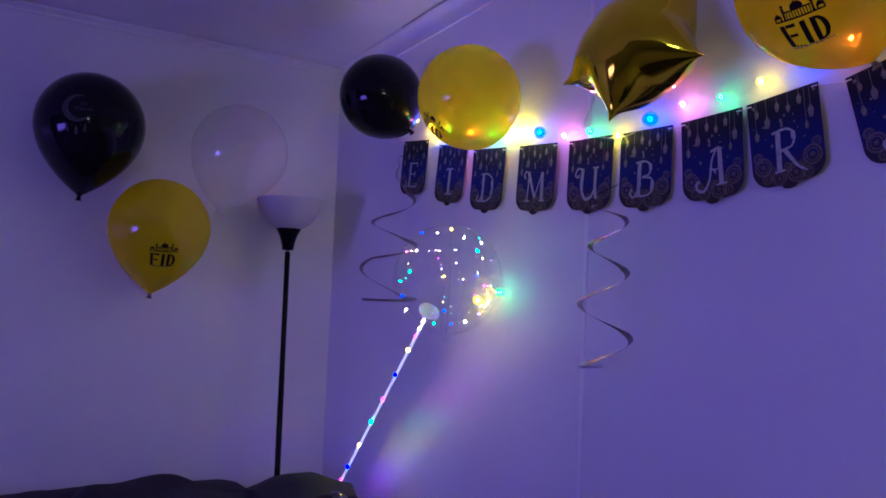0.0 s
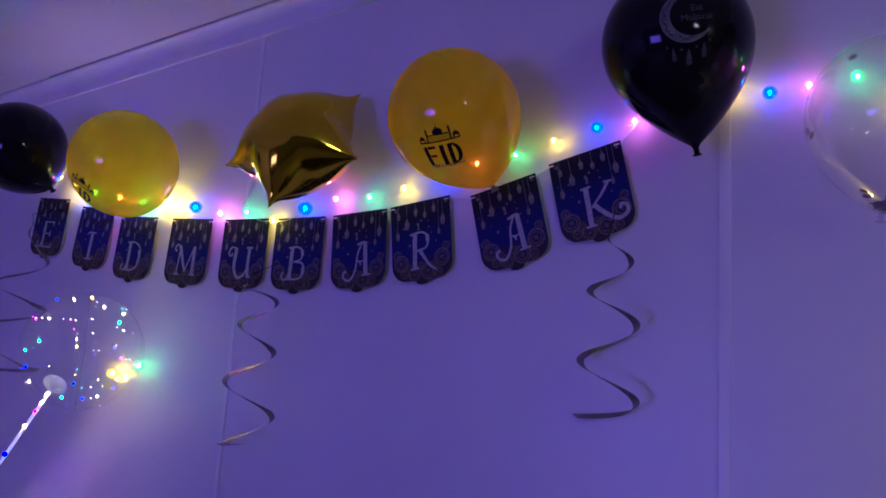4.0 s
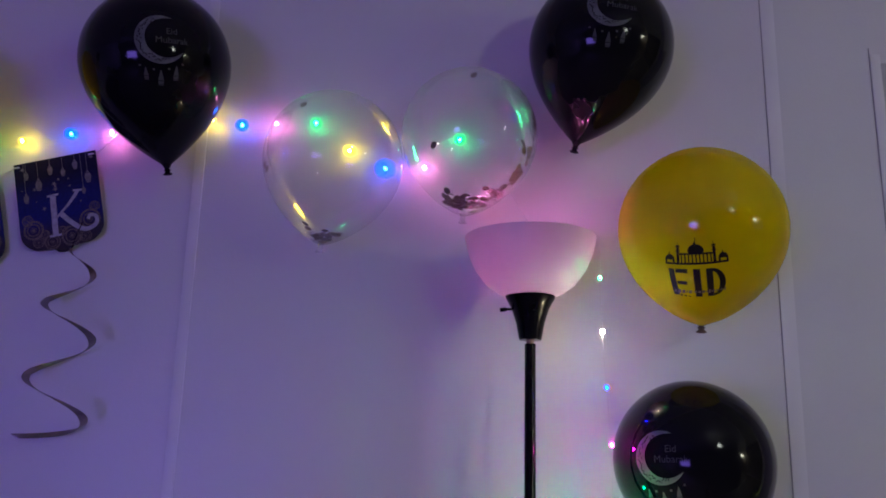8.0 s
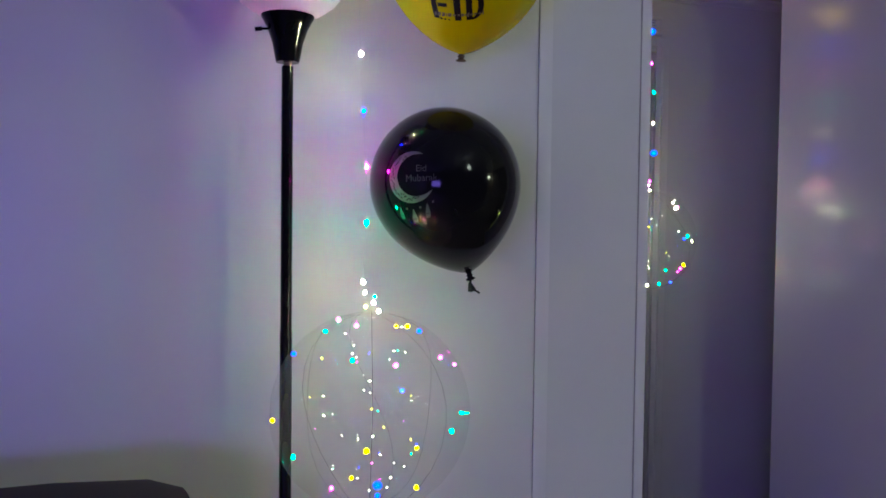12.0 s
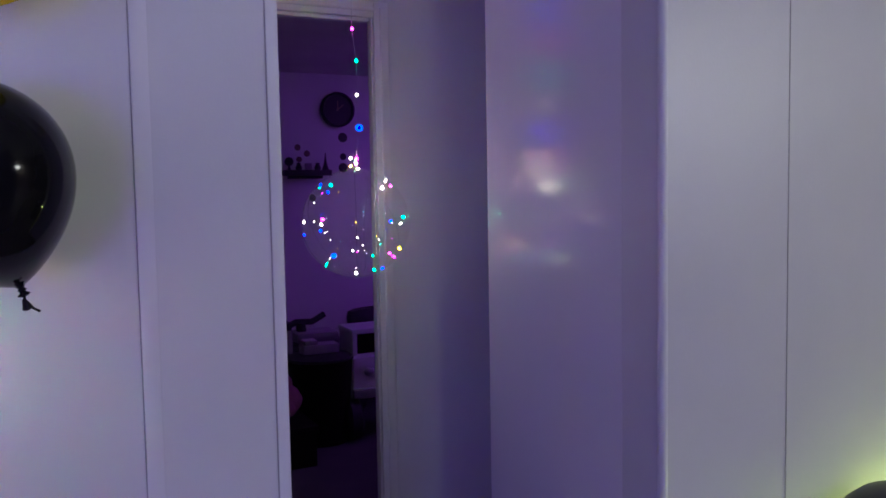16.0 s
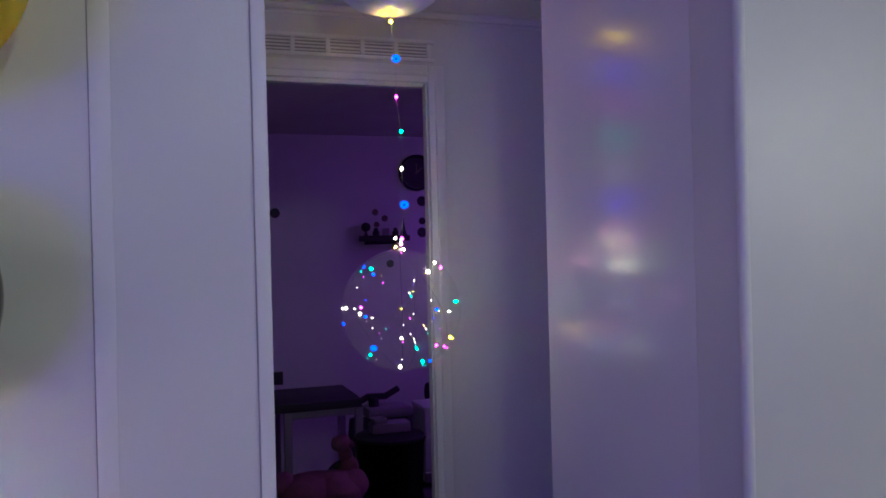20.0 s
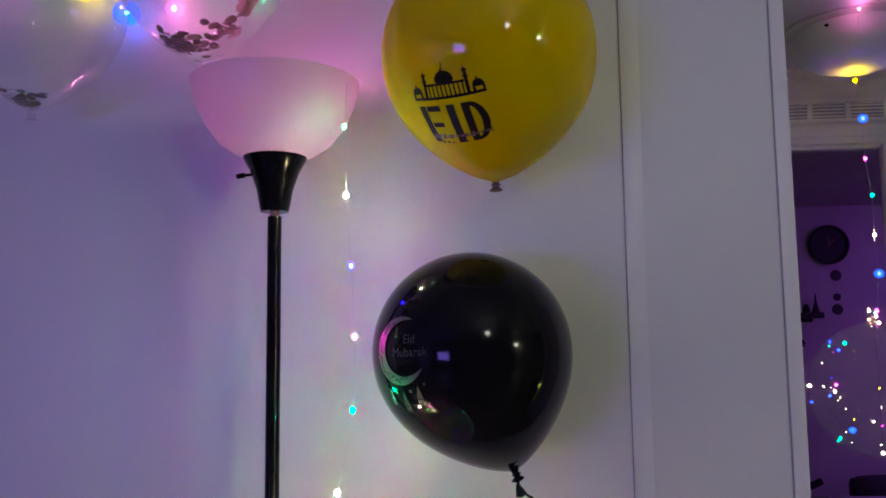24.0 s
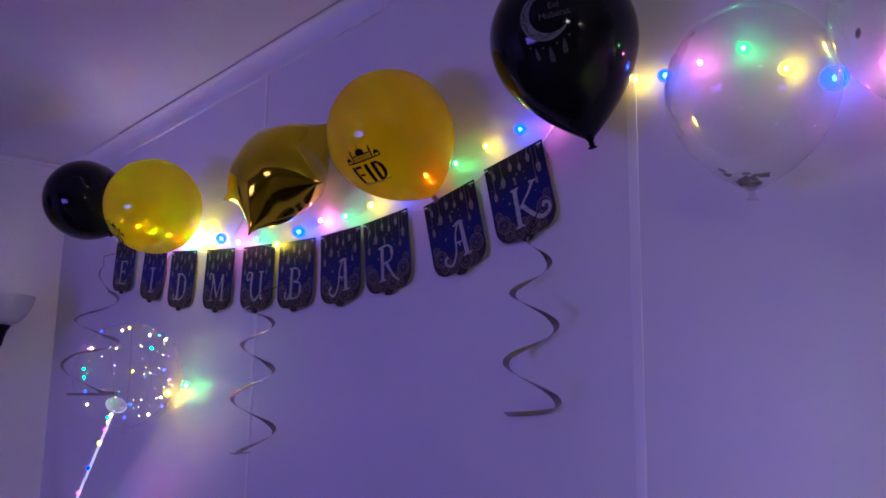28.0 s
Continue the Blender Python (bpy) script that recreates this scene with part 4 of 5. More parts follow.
def letter_strokes(ch):
    """Pen strokes of one ornate capital: line, first and last half width."""
    if ch == "E":
        return [([(-0.018, -0.082), (-0.020, -0.168)], 0.006, 0.006), ([(-0.026, -0.083), (0.026, -0.082)], 0.0026, 0.0026), ([(0.026, -0.080), (0.028, -0.098)], 0.0032, 0.001), ([(-0.016, -0.122), (0.014, -0.122)], 0.0022, 0.0022), ([(0.014, -0.112), (0.015, -0.132)], 0.0028, 0.0028), ([(-0.026, -0.167), (0.028, -0.168)], 0.0026, 0.0026), ([(0.028, -0.170), (0.031, -0.150)], 0.0034, 0.001), ([(-0.020, -0.150), (-0.036, -0.170), (-0.048, -0.160), (-0.042, -0.148)], 0.002, 0.003)]
    if ch == "I":
        return [([(0.000, -0.082), (0.000, -0.168)], 0.0066, 0.0066), ([(-0.018, -0.082), (0.018, -0.082)], 0.0024, 0.0024), ([(-0.018, -0.168), (0.018, -0.168)], 0.0024, 0.0024), ([(-0.018, -0.082), (-0.024, -0.092)], 0.0022, 0.001), ([(0.018, -0.168), (0.024, -0.158)], 0.0022, 0.001)]
    if ch == "D":
        return [([(-0.016, -0.082), (-0.017, -0.168)], 0.006, 0.006), ([(-0.030, -0.083), (0.004, -0.082), (0.030, -0.098), (0.034, -0.125), (0.026, -0.156), (0.000, -0.169), (-0.028, -0.167)], 0.0024, 0.003), ([(0.029, -0.105), (0.033, -0.125), (0.029, -0.148)], 0.0052, 0.0052), ([(-0.017, -0.150), (-0.034, -0.170), (-0.045, -0.160), (-0.038, -0.150)], 0.002, 0.003)]
    if ch == "M":
        return [([(-0.028, -0.084), (-0.030, -0.130), (-0.033, -0.166)], 0.003, 0.0024), ([(-0.030, -0.084), (-0.014, -0.122), (0.002, -0.158)], 0.0062, 0.004), ([(0.002, -0.158), (0.016, -0.120), (0.030, -0.084)], 0.0022, 0.0022), ([(0.031, -0.084), (0.034, -0.166)], 0.0062, 0.0062), ([(-0.042, -0.167), (-0.022, -0.167)], 0.0022, 0.0022), ([(0.022, -0.167), (0.046, -0.167)], 0.0022, 0.0022), ([(-0.026, -0.084), (-0.042, -0.080), (-0.050, -0.092), (-0.042, -0.100)], 0.0022, 0.003)]
    if ch == "U":
        return [([(-0.024, -0.084), (-0.026, -0.140), (-0.010, -0.167), (0.012, -0.160), (0.024, -0.140)], 0.0062, 0.0028), ([(0.026, -0.084), (0.025, -0.130), (0.030, -0.168)], 0.005, 0.005), ([(-0.022, -0.085), (-0.042, -0.082), (-0.052, -0.098), (-0.042, -0.106), (-0.037, -0.098)], 0.0024, 0.003), ([(0.014, -0.083), (0.038, -0.083)], 0.0022, 0.0022), ([(0.028, -0.166), (0.042, -0.164)], 0.003, 0.0012)]
    if ch == "B":
        return [([(-0.016, -0.082), (-0.018, -0.168)], 0.006, 0.006), ([(-0.028, -0.083), (0.004, -0.082), (0.022, -0.096), (0.014, -0.116), (-0.008, -0.121)], 0.0026, 0.0022), ([(0.019, -0.090), (0.021, -0.104)], 0.0048, 0.0048), ([(-0.006, -0.121), (0.022, -0.126), (0.030, -0.146), (0.014, -0.167), (-0.028, -0.168)], 0.0024, 0.0026), ([(0.028, -0.134), (0.027, -0.156)], 0.0054, 0.0054), ([(-0.018, -0.150), (-0.034, -0.171), (-0.046, -0.160), (-0.040, -0.149)], 0.002, 0.003)]
    if ch == "A":
        return [([(0.022, -0.080), (0.024, -0.120), (0.027, -0.164)], 0.0056, 0.0062), ([(-0.002, -0.086), (0.022, -0.080)], 0.003, 0.0036), ([(0.012, -0.084), (0.000, -0.110), (-0.006, -0.150), (-0.022, -0.176), (-0.040, -0.172), (-0.044, -0.158), (-0.034, -0.152)], 0.0022, 0.0036), ([(-0.006, -0.126), (0.010, -0.130), (0.024, -0.126)], 0.002, 0.002), ([(0.008, -0.130), (0.010, -0.140)], 0.0032, 0.0012), ([(0.014, -0.166), (0.042, -0.164)], 0.0022, 0.0022)]
    if ch == "R":
        return [([(-0.016, -0.080), (-0.019, -0.168)], 0.0058, 0.0058), ([(-0.030, -0.082), (0.004, -0.079), (0.022, -0.094), (0.014, -0.118), (-0.012, -0.124)], 0.0026, 0.0024), ([(0.019, -0.088), (0.020, -0.104)], 0.0048, 0.0048), ([(-0.004, -0.122), (0.010, -0.144), (0.024, -0.164), (0.044, -0.178)], 0.005, 0.0018), ([(-0.030, -0.168), (-0.006, -0.167)], 0.0022, 0.0022)]
    if ch == "K":
        return [([(-0.012, -0.082), (-0.014, -0.170)], 0.0058, 0.0058), ([(-0.024, -0.083), (0.000, -0.082)], 0.0022, 0.0022), ([(-0.026, -0.170), (-0.002, -0.170)], 0.0022, 0.0022), ([(0.040, -0.082), (0.020, -0.106), (-0.008, -0.132)], 0.0036, 0.0022), ([(0.000, -0.124), (0.022, -0.150), (0.046, -0.168), (0.068, -0.162), (0.072, -0.146), (0.060, -0.140), (0.054, -0.148)], 0.0052, 0.0034), ([(0.030, -0.080), (0.048, -0.082)], 0.002, 0.002)]


def letter_bm(ch):
    bm = bmesh.new()
    for k, (pts, w0, w1) in enumerate(letter_strokes(ch)):
        stroke(bm, pts, w0 * 1.02, w1 * 1.02, -0.0015 - 0.00008 * k)
    bmesh.ops.recalc_face_normals(bm, faces=bm.faces)
    return bm


FLAGS = [("E", -2.040, 2.006, -6), ("I", -1.798, 1.957, -8), ("D", -1.592, 1.917, -5), ("M", -1.354, 1.897, -4), ("U", -1.133, 1.884, -2), ("B", -0.936, 1.877, -1), ("A", -0.740, 1.880, 3), ("R", -0.559, 1.896, 7), ("A", -0.333, 1.921, 14.5), ("K", -0.135, 1.979, 13.5)]
FW, FH = 0.171, 0.208


def banner():
    ob = thing("letter_banner", pose(0, WALL_Y - 0.014, 0), "dark blue card banner with silver letters EID MUBARAK on a cord", "banner")
    cord = bmesh.new()
    pts = []
    for ch, x, z, a in FLAGS:
        c, s = math.cos(radians(a)), math.sin(radians(a))
        for f, y in ((-1, 0.003), (-0.96, -0.0028), (-0.86, -0.0028), (-0.82, 0.004), (0.82, 0.004), (0.86, -0.0028), (0.96, -0.0028), (1, 0.003)):
            pts.append((x + f * FW / 2 * c, y, z + f * FW / 2 * s - 0.008))
    pts = [(-2.2, 0.004, 2.06)] + pts + [(-0.01, 0.004, 2.04)]
    tube(cord, pts, 0.0016, 5)
    part("cord", cord, M_CORD, ob)
    body, lant, mand, letters = None, None, None, {}
    for ch, x, z, a in FLAGS:
        m = pose(x, 0, z, 0, -a, 0)
        if body is None:
            f = part("flag", flag_body(FW, FH), M_FLAG, ob)
            body = f.data
        else:
            f = new("flag", body)
            f.parent = ob
        f.matrix_basis = m
        if lant is None:
            l = part("lantern_print", lantern_pattern(FW, FH), M_LANTERN, f, "pale gold lantern and star print")
            n = part("rosette_print", mandala_pattern(FW, FH), M_MANDALA, f, "grey-gold rosette print")
            lant, mand = l.data, n.data
        else:
            for nm, d in (("lantern_print", lant), ("rosette_print", mand)):
                o = new(nm, d)
                o.parent = f
        if ch in letters:
            o = new("letter", letters[ch])
            o.parent = f
            tagged(o, "silver letter " + ch)
        else:
            letters[ch] = part("letter", letter_bm(ch), M_LETTER, f, "silver letter " + ch).data
    return ob


banner()


# ---- string lights ----
STRING = [(-1.92, 2.043, "y"), (-1.805, 2.007, "b"), (-1.678, 1.980, "p"), (-1.565, 1.959, "g"), (-1.445, 1.948, "y"), (-1.335, 1.928, "b"), (-1.229, 1.903, "p"), (-1.126, 1.901, "g"), (-1.021, 1.872, "y"), (-0.913, 1.898, "b"), (-0.811, 1.917, "p"), (-0.703, 1.914, "g"), (-0.599, 1.929, "y"), (-0.497, 1.953, "b"), (-0.397, 1.975, "p"), (-0.296, 1.986, "g"), (-0.201, 2.010, "y"), (-0.101, 2.029, "b"), (-0.016, 2.034, "p"), (0.081, 2.061, "g"), (0.192, 2.070, "y"), (0.256, 2.060, "b"), (0.328, 2.066, "p"), (0.412, 2.070, "g"), (0.486, 2.011, "y"), (0.563, 1.973, "b"), (0.646, 1.978, "p"), (0.718, 2.043, "g")]


def shared(name, key, make, mat, parent, cache={}):
    """A part that shares its mesh with all parts of the same key."""
    if key in cache:
        o = new(name, cache[key])
        o.parent = parent
    else:
        o = part(name, make(), mat, parent)
        cache[key] = o.data
    return o


def halo_layers(r):
    bm = bmesh.new()
    for f in (0.55, 0.78, 1.0):
        ball(bm, (0, 0, 0), r * f, 14, 9, 0.9)
    return bm


def bulb_part(ob, p, colour, r=0.0042, halo=2.5, leds=None):
    """A lit chip inside glowing shells that stand for its glare."""
    if colour == "b" and r > 0.003:
        halo *= 1.6
    mat = (leds or LED)[colour]
    o = shared("bulb", (mat.name, r), lambda: ball(bmesh.new(), (0, 0, 0), r, 10, 7, 1.2), mat, ob)
    o.matrix_basis = Matrix.Translation(p)
    shared("halo", (colour, r, halo), lambda: halo_layers(r * halo), HALO[colour], o)
    return o


def led_part(ob, p, colour, r, leds):
    o = shared("led", (leds[colour].name, r), lambda: ball(bmesh.new(), (0, 0, 0), r, 8, 6, 1.2), leds[colour], ob)
    o.matrix_basis = Matrix.Translation(p)
    return o


def wavy(pts, sag=0.008, n=5):
    out = []
    for a, b in zip(pts, pts[1:]):
        a, b = Vector(a), Vector(b)
        for k in range(n):
            f = k / n
            p = a.lerp(b, f)
            p.z -= sag * 4 * f * (1 - f)
            out.append(p)
    return out + [Vector(pts[-1])]


def string_lights():
    ob = thing("string_lights", pose(0, WALL_Y, 0), "lit multicoloured fairy light string over the banner and lamp bowl", "string lights")
    pts = [(x, -0.022, z - 0.004) for x, z, c in STRING]
    pts += [(0.80, -0.03, 1.99), (0.86, -0.06, 1.86), (0.84, -0.11, 1.775), (0.90, -0.13, 1.79), (0.955, -0.135, 1.806), (0.973, -0.15, 1.812), (0.978, -0.19, 1.78), (0.976, -0.196, 1.717), (0.979, -0.195, 1.618), (0.985, -0.193, 1.518), (0.991, -0.196, 1.419), (0.99, -0.205, 1.32), (0.977, -0.25, 1.215)]
    w = bmesh.new()
    tube(w, wavy(pts), 0.0005, 5)
    part("wire", w, M_WIRE, ob)
    for x, z, c in STRING:
        if -1.95 < x < -1.4:
            led_part(ob, (x, -0.030, z), c, 0.0072, LED)
        else:
            bulb_part(ob, (x, -0.027, z), c, 0.0048 if x < -0.9 else (0.0042 if x < -0.3 else 0.0034), 4.3 if 0.35 < x else 2.7)
    for p, c in (((0.845, -0.10, 1.745), "p"), ((0.905, -0.125, 1.765), "p"), ((0.80, -0.12, 1.742), "p"), ((0.958, -0.139, 1.806), "p"), ((0.976, -0.198, 1.717), "g"), ((0.979, -0.198, 1.618), "w"), ((0.985, -0.196, 1.518), "b"), ((0.991, -0.199, 1.419), "p"), ((0.99, -0.208, 1.32), "g"), ((0.978, -0.25, 1.218), "w")):
        bulb_part(ob, p, c, 0.0030 if p[2] < 1.73 else 0.0040, 1.35, DROP if p[2] < 1.66 else LED)
    return ob


string_lights()


# ---- light balls ----
def light_ball(center, r, seed, strands, label, neck_up=True, start=0.0, core=6, neck=0.0027, glint=0.8):
    """A clear bubble with thin wires along its skin and tiny glowing specks for the lights' reflections."""
    ob = thing("light_ball", Matrix.Translation(center), label, "balloon light", "clear light balls")
    sgn = 1 if neck_up else -1
    prof = [(0, -r)] + [(r * math.sin(a), -r * math.cos(a)) for a in (k * math.pi / 26 for k in range(1, 25))] + [(0.016, r * 1.0), (0.010, r * 1.05), (0.010, r * 1.12)]
    part("bubble", turned(prof, 48, Matrix.Diagonal((1, 1, sgn, 1))), M_BUBBLE, ob, "clear plastic bubble")
    rng = random.Random(seed)
    for s in range(strands):
        a0 = start + 2 * math.pi * s / strands + rng.uniform(-0.2, 0.2)
        pts = []
        for k in range(15):
            t = math.pi * (0.06 + 0.88 * k / 14)
            a = a0 + 0.5 * math.sin(2.8 * k / 14 + 1.7 * s)
            pts.append((0.985 * r * math.sin(t) * math.cos(a), 0.985 * r * math.sin(t) * math.sin(a), sgn * 0.985 * r * math.cos(t)))
        w = bmesh.new()
        tube(w, pts, 0.00022, 4)
        part("wire", w, M_COPPER, ob)
        # Emitting specks painted in as glints of the lights in the skin.
        for k in range(10):
            led_part(ob, Vector(pts[rng.randrange(1, 14)]).lerp(Vector(pts[rng.randrange(1, 14)]), rng.uniform(0, 0.3)) * rng.uniform(0.6, 0.97), "wwpbwgwwyw"[k], glint * rng.choice((0.0007, 0.001, 0.0013)), MICRO)
    w = bmesh.new()
    tube(w, [(0, 0, -sgn * 0.9 * r), (0.004, 0.003, 0), (0, 0, sgn * r)], 0.0004, 4)
    part("wire", w, M_COPPER, ob)
    for k in range(core):
        led_part(ob, (0.004 * math.sin(k), 0.004 * math.cos(k), sgn * r * (-0.82 + 0.28 * k)), "wpwywbwgw"[k], 0.0010, MICRO)
    for k in range(5 if neck else 0):
        led_part(ob, (0.012 * math.cos(k * 2.4), 0.012 * math.sin(k * 2.4), sgn * (r * 1.0 + 0.008 * k)), "wypgw"[k], neck * (0.7 if k % 2 else 1.0), LED)
    return ob


LAMP_SPOTS = [(-0.34, 0.91, "p", 2, 1), (-0.46, 0.85, "g", 1, -1), (-0.15, 0.80, "p", 2, 1), (0.35, 0.90, "y", 2, -1), (0.28, 0.80, "y", 1, 1), (0.47, 0.85, "b", 2, -1), (-0.80, 0.55, "b", 2, 1), (0.21, 0.60, "p", 2, -1), (0.76, 0.47, "p", 2, 1), (0.83, 0.51, "p", 1, -1), (-0.19, 0.36, "g", 2, 1), (-0.97, -0.03, "y", 2, -1), (-0.80, -0.54, "g", 2, 1), (-0.06, -0.14, "y", 3, -1), (0.38, 0.01, "b", 2, 1), (0.76, -0.06, "g", 2, -1), (0.97, -0.09, "g", 1, 1), (0.42, -0.58, "y", 2, -1), (0.53, -0.57, "y", 2, 1), (0.05, -0.62, "b", 2, -1), (-0.19, -0.85, "y", 2, 1), (-0.29, -0.93, "y", 2, -1), (0.09, -0.91, "b", 3, 1), (0.34, -0.91, "g", 2, -1), (-0.40, -0.88, "p", 2, 1)]
lamp_ball = light_ball((0.987, 1.515, 1.003), 0.168, 2, 5, "clear bubble ball with tiny coloured lights hanging below the lamp", glint=0.6)
HALL_SPOTS = [(-0.43, 0.72, "g", 2, -1), (-0.52, 0.59, "b", 2, 1), (-0.64, 0.73, "b", 1, 1), (0.49, 0.65, "w", 4, -1), (0.58, 0.78, "w", 2, 1), (0.68, 0.69, "p", 2, 1), (-0.58, 0.11, "p", 2, -1), (-0.60, 0.01, "w", 2, -1), (-0.97, 0.03, "w", 2, 1), (-0.69, -0.16, "b", 2, 1), (-0.94, -0.19, "b", 1, -1), (0.63, 0.05, "b", 2, -1), (0.92, 0.09, "g", 2, 1), (0.82, 0.00, "w", 1, -1), (0.82, -0.51, "y", 3, 1), (0.60, -0.54, "p", 2, -1), (0.71, -0.66, "p", 1, 1), (-0.40, -0.55, "b", 3, -1), (-0.57, -0.78, "g", 1, 1), (-0.01, -0.90, "w", 3, -1), (0.33, -0.91, "g", 2, 1), (0.48, -0.84, "b", 2, -1), (0.29, -0.56, "g", 1, -1), (-0.07, -0.57, "w", 1, 1)]
hall_ball = light_ball((2.122, 2.660, 1.270), 0.168, 5, 4, "clear bubble ball with tiny coloured lights hanging in the hallway", start=0.5, core=4, neck=0.0028, glint=0.75)
STICK_SPOTS = [(-0.25, 0.89, "w", 1, 1), (0.03, 0.89, "y", 2, -1), (0.26, 0.82, "w", 1, 1), (-0.51, 0.82, "b", 1, -1), (-0.81, 0.50, "p", 1, 1), (-0.57, 0.47, "w", 1, -1), (0.59, 0.72, "w", 1, 1), (0.50, 0.50, "g", 2, -1), (0.54, 0.12, "b", 1, 1), (-0.67, 0.09, "g", 1, -1), (-0.91, -0.05, "g", 1, 1), (-0.86, -0.33, "b", 2, 1), (-0.10, 0.09, "y", 1, 1), (-0.07, -0.58, "b", 2, 1), (-0.22, -0.79, "g", 1, -1), (0.09, -0.79, "b", 1, -1), (0.34, -0.77, "w", 2, 1), (0.59, -0.61, "b", 1, 1), (0.71, -0.42, "w", 1, -1), (-0.77, -0.58, "w", 1, 1), (0.68, -0.07, "p", 1, 1)]


def ball_spots(ob, r, across, spots):
    """The larger lights of a ball: place across and up as shares of its radius, colour, size, and near (-1) or far (1) side."""
    across = Vector((*across, 0)).normalized()
    ahead = Vector((-across.y, across.x, 0))
    for u, v, c, size, side in spots:
        p = (across * u + Vector((0, 0, v)) + ahead * side * math.sqrt(max(0.02, 1 - u * u - v * v))) * r * 0.98
        bulb_part(ob, p, c, 0.0013 + 0.0006 * min(size, 3), 1.8, HANG if size == 4 else WAND)


ball_spots(hall_ball, 0.168, (0.936, -0.351), HALL_SPOTS)
ball_spots(lamp_ball, 0.168, (0.989, -0.148), LAMP_SPOTS)
stick_ball = light_ball((-1.465, 1.560, 1.487), 0.160, 9, 5, "clear bubble ball with lit coloured lights on a glowing stick", neck_up=False, start=0.2, core=0, neck=0.0, glint=0.8)
ball_spots(stick_ball, 0.160, (0.576, 0.817), STICK_SPOTS)
for p, c in (((-0.133, 0.205, -0.055), "y"), ((-0.02, 0.205, -0.028), "g")):
    bulb_part(stick_ball, p, c, 0.0052, 3.3)


def hall_string():
    ob = thing("string_lights", pose(2.122, 2.628, 0), "multicoloured fairy light string hanging from the hallway ceiling light", "string lights")
    zs = [(-0.072, -0.175, 2.186, "p"), (-0.016, 0.010, 2.066, "y"), (-0.004, 0.008, 1.964, "b"), (-0.008, 0.0, 1.857, "p"), (0.003, 0.0, 1.762, "g"), (0.002, 0.0, 1.660, "w"), (0.007, 0.0, 1.561, "b"), (0.004, 0.02, 1.468, "p")]
    w = bmesh.new()
    tube(w, [(x, y + 0.003, z) for x, y, z, c in zs] + [(0.0, 0.03, 1.43)], 0.0008, 5)
    part("wire", w, M_WIRE, ob)
    for x, y, z, c in zs:
        bulb_part(ob, (x, y, z), c, 0.0046 if c == "b" else (0.0034 if z < 2.1 else 0.0024), 1.7, HANG if c in "by" else (WAND if z < 2.0 else LED))
    return ob


hall_string()


def glow_stick():
    top, foot = Vector((-1.652, 1.608, 1.372)), Vector((-2.35, 1.70, 0.72))
    ob = thing("ball_stick", Matrix.Translation(top), "clear plastic stick wound with lit coloured lights, leaning on sofa", "balloon stick")
    d = foot - top
    w = bmesh.new()
    tube(w, [d * k / 8 for k in range(9)], 0.0048, 8)
    # The stick itself emits weakly, in place of light caught from the wound lights.
    part("stick", w, glowing("stick_glow", (0.74, 0.72, 1.0), 0.45), ob, "white stick with a weak glow of its own, for the lights wound on it")
    up = -d.normalized()
    q = aim(up, (0, 1, 0)).to_4x4()
    part("cup", turned([(0.0052, -0.02), (0.010, 0.0), (0.024, 0.018), (0.034, 0.026), (0.034, 0.030), (0.030, 0.028), (0.008, 0.004), (0.0052, -0.004)], 24, q), M_PLASTIC, ob, "clear ring cup")
    pts = []
    for k in range(61):
        f = k / 60
        a = f * 34
        pts.append(d * f + q.to_3x3() @ Vector((0.0065 * math.cos(a), 0.0065 * math.sin(a), 0)))
    w = bmesh.new()
    tube(w, pts, 0.0007, 4)
    part("wire", w, M_COPPER, ob)
    for f, c, r in ((0.02, "w", 0.0034), (0.055, "w", 0.003), (0.095, "p", 0.003), (0.165, "y", 0.005), (0.30, "b", 0.005), (0.44, "p", 0.0044), (0.58, "g", 0.005), (0.73, "y", 0.0055), (0.88, "b", 0.0055), (0.97, "p", 0.003), (1.0, "b", 0.005)):
        led_part(ob, d * f + Vector((0.005, -0.006, 0)), c, r, WAND)
    return ob


glow_stick()


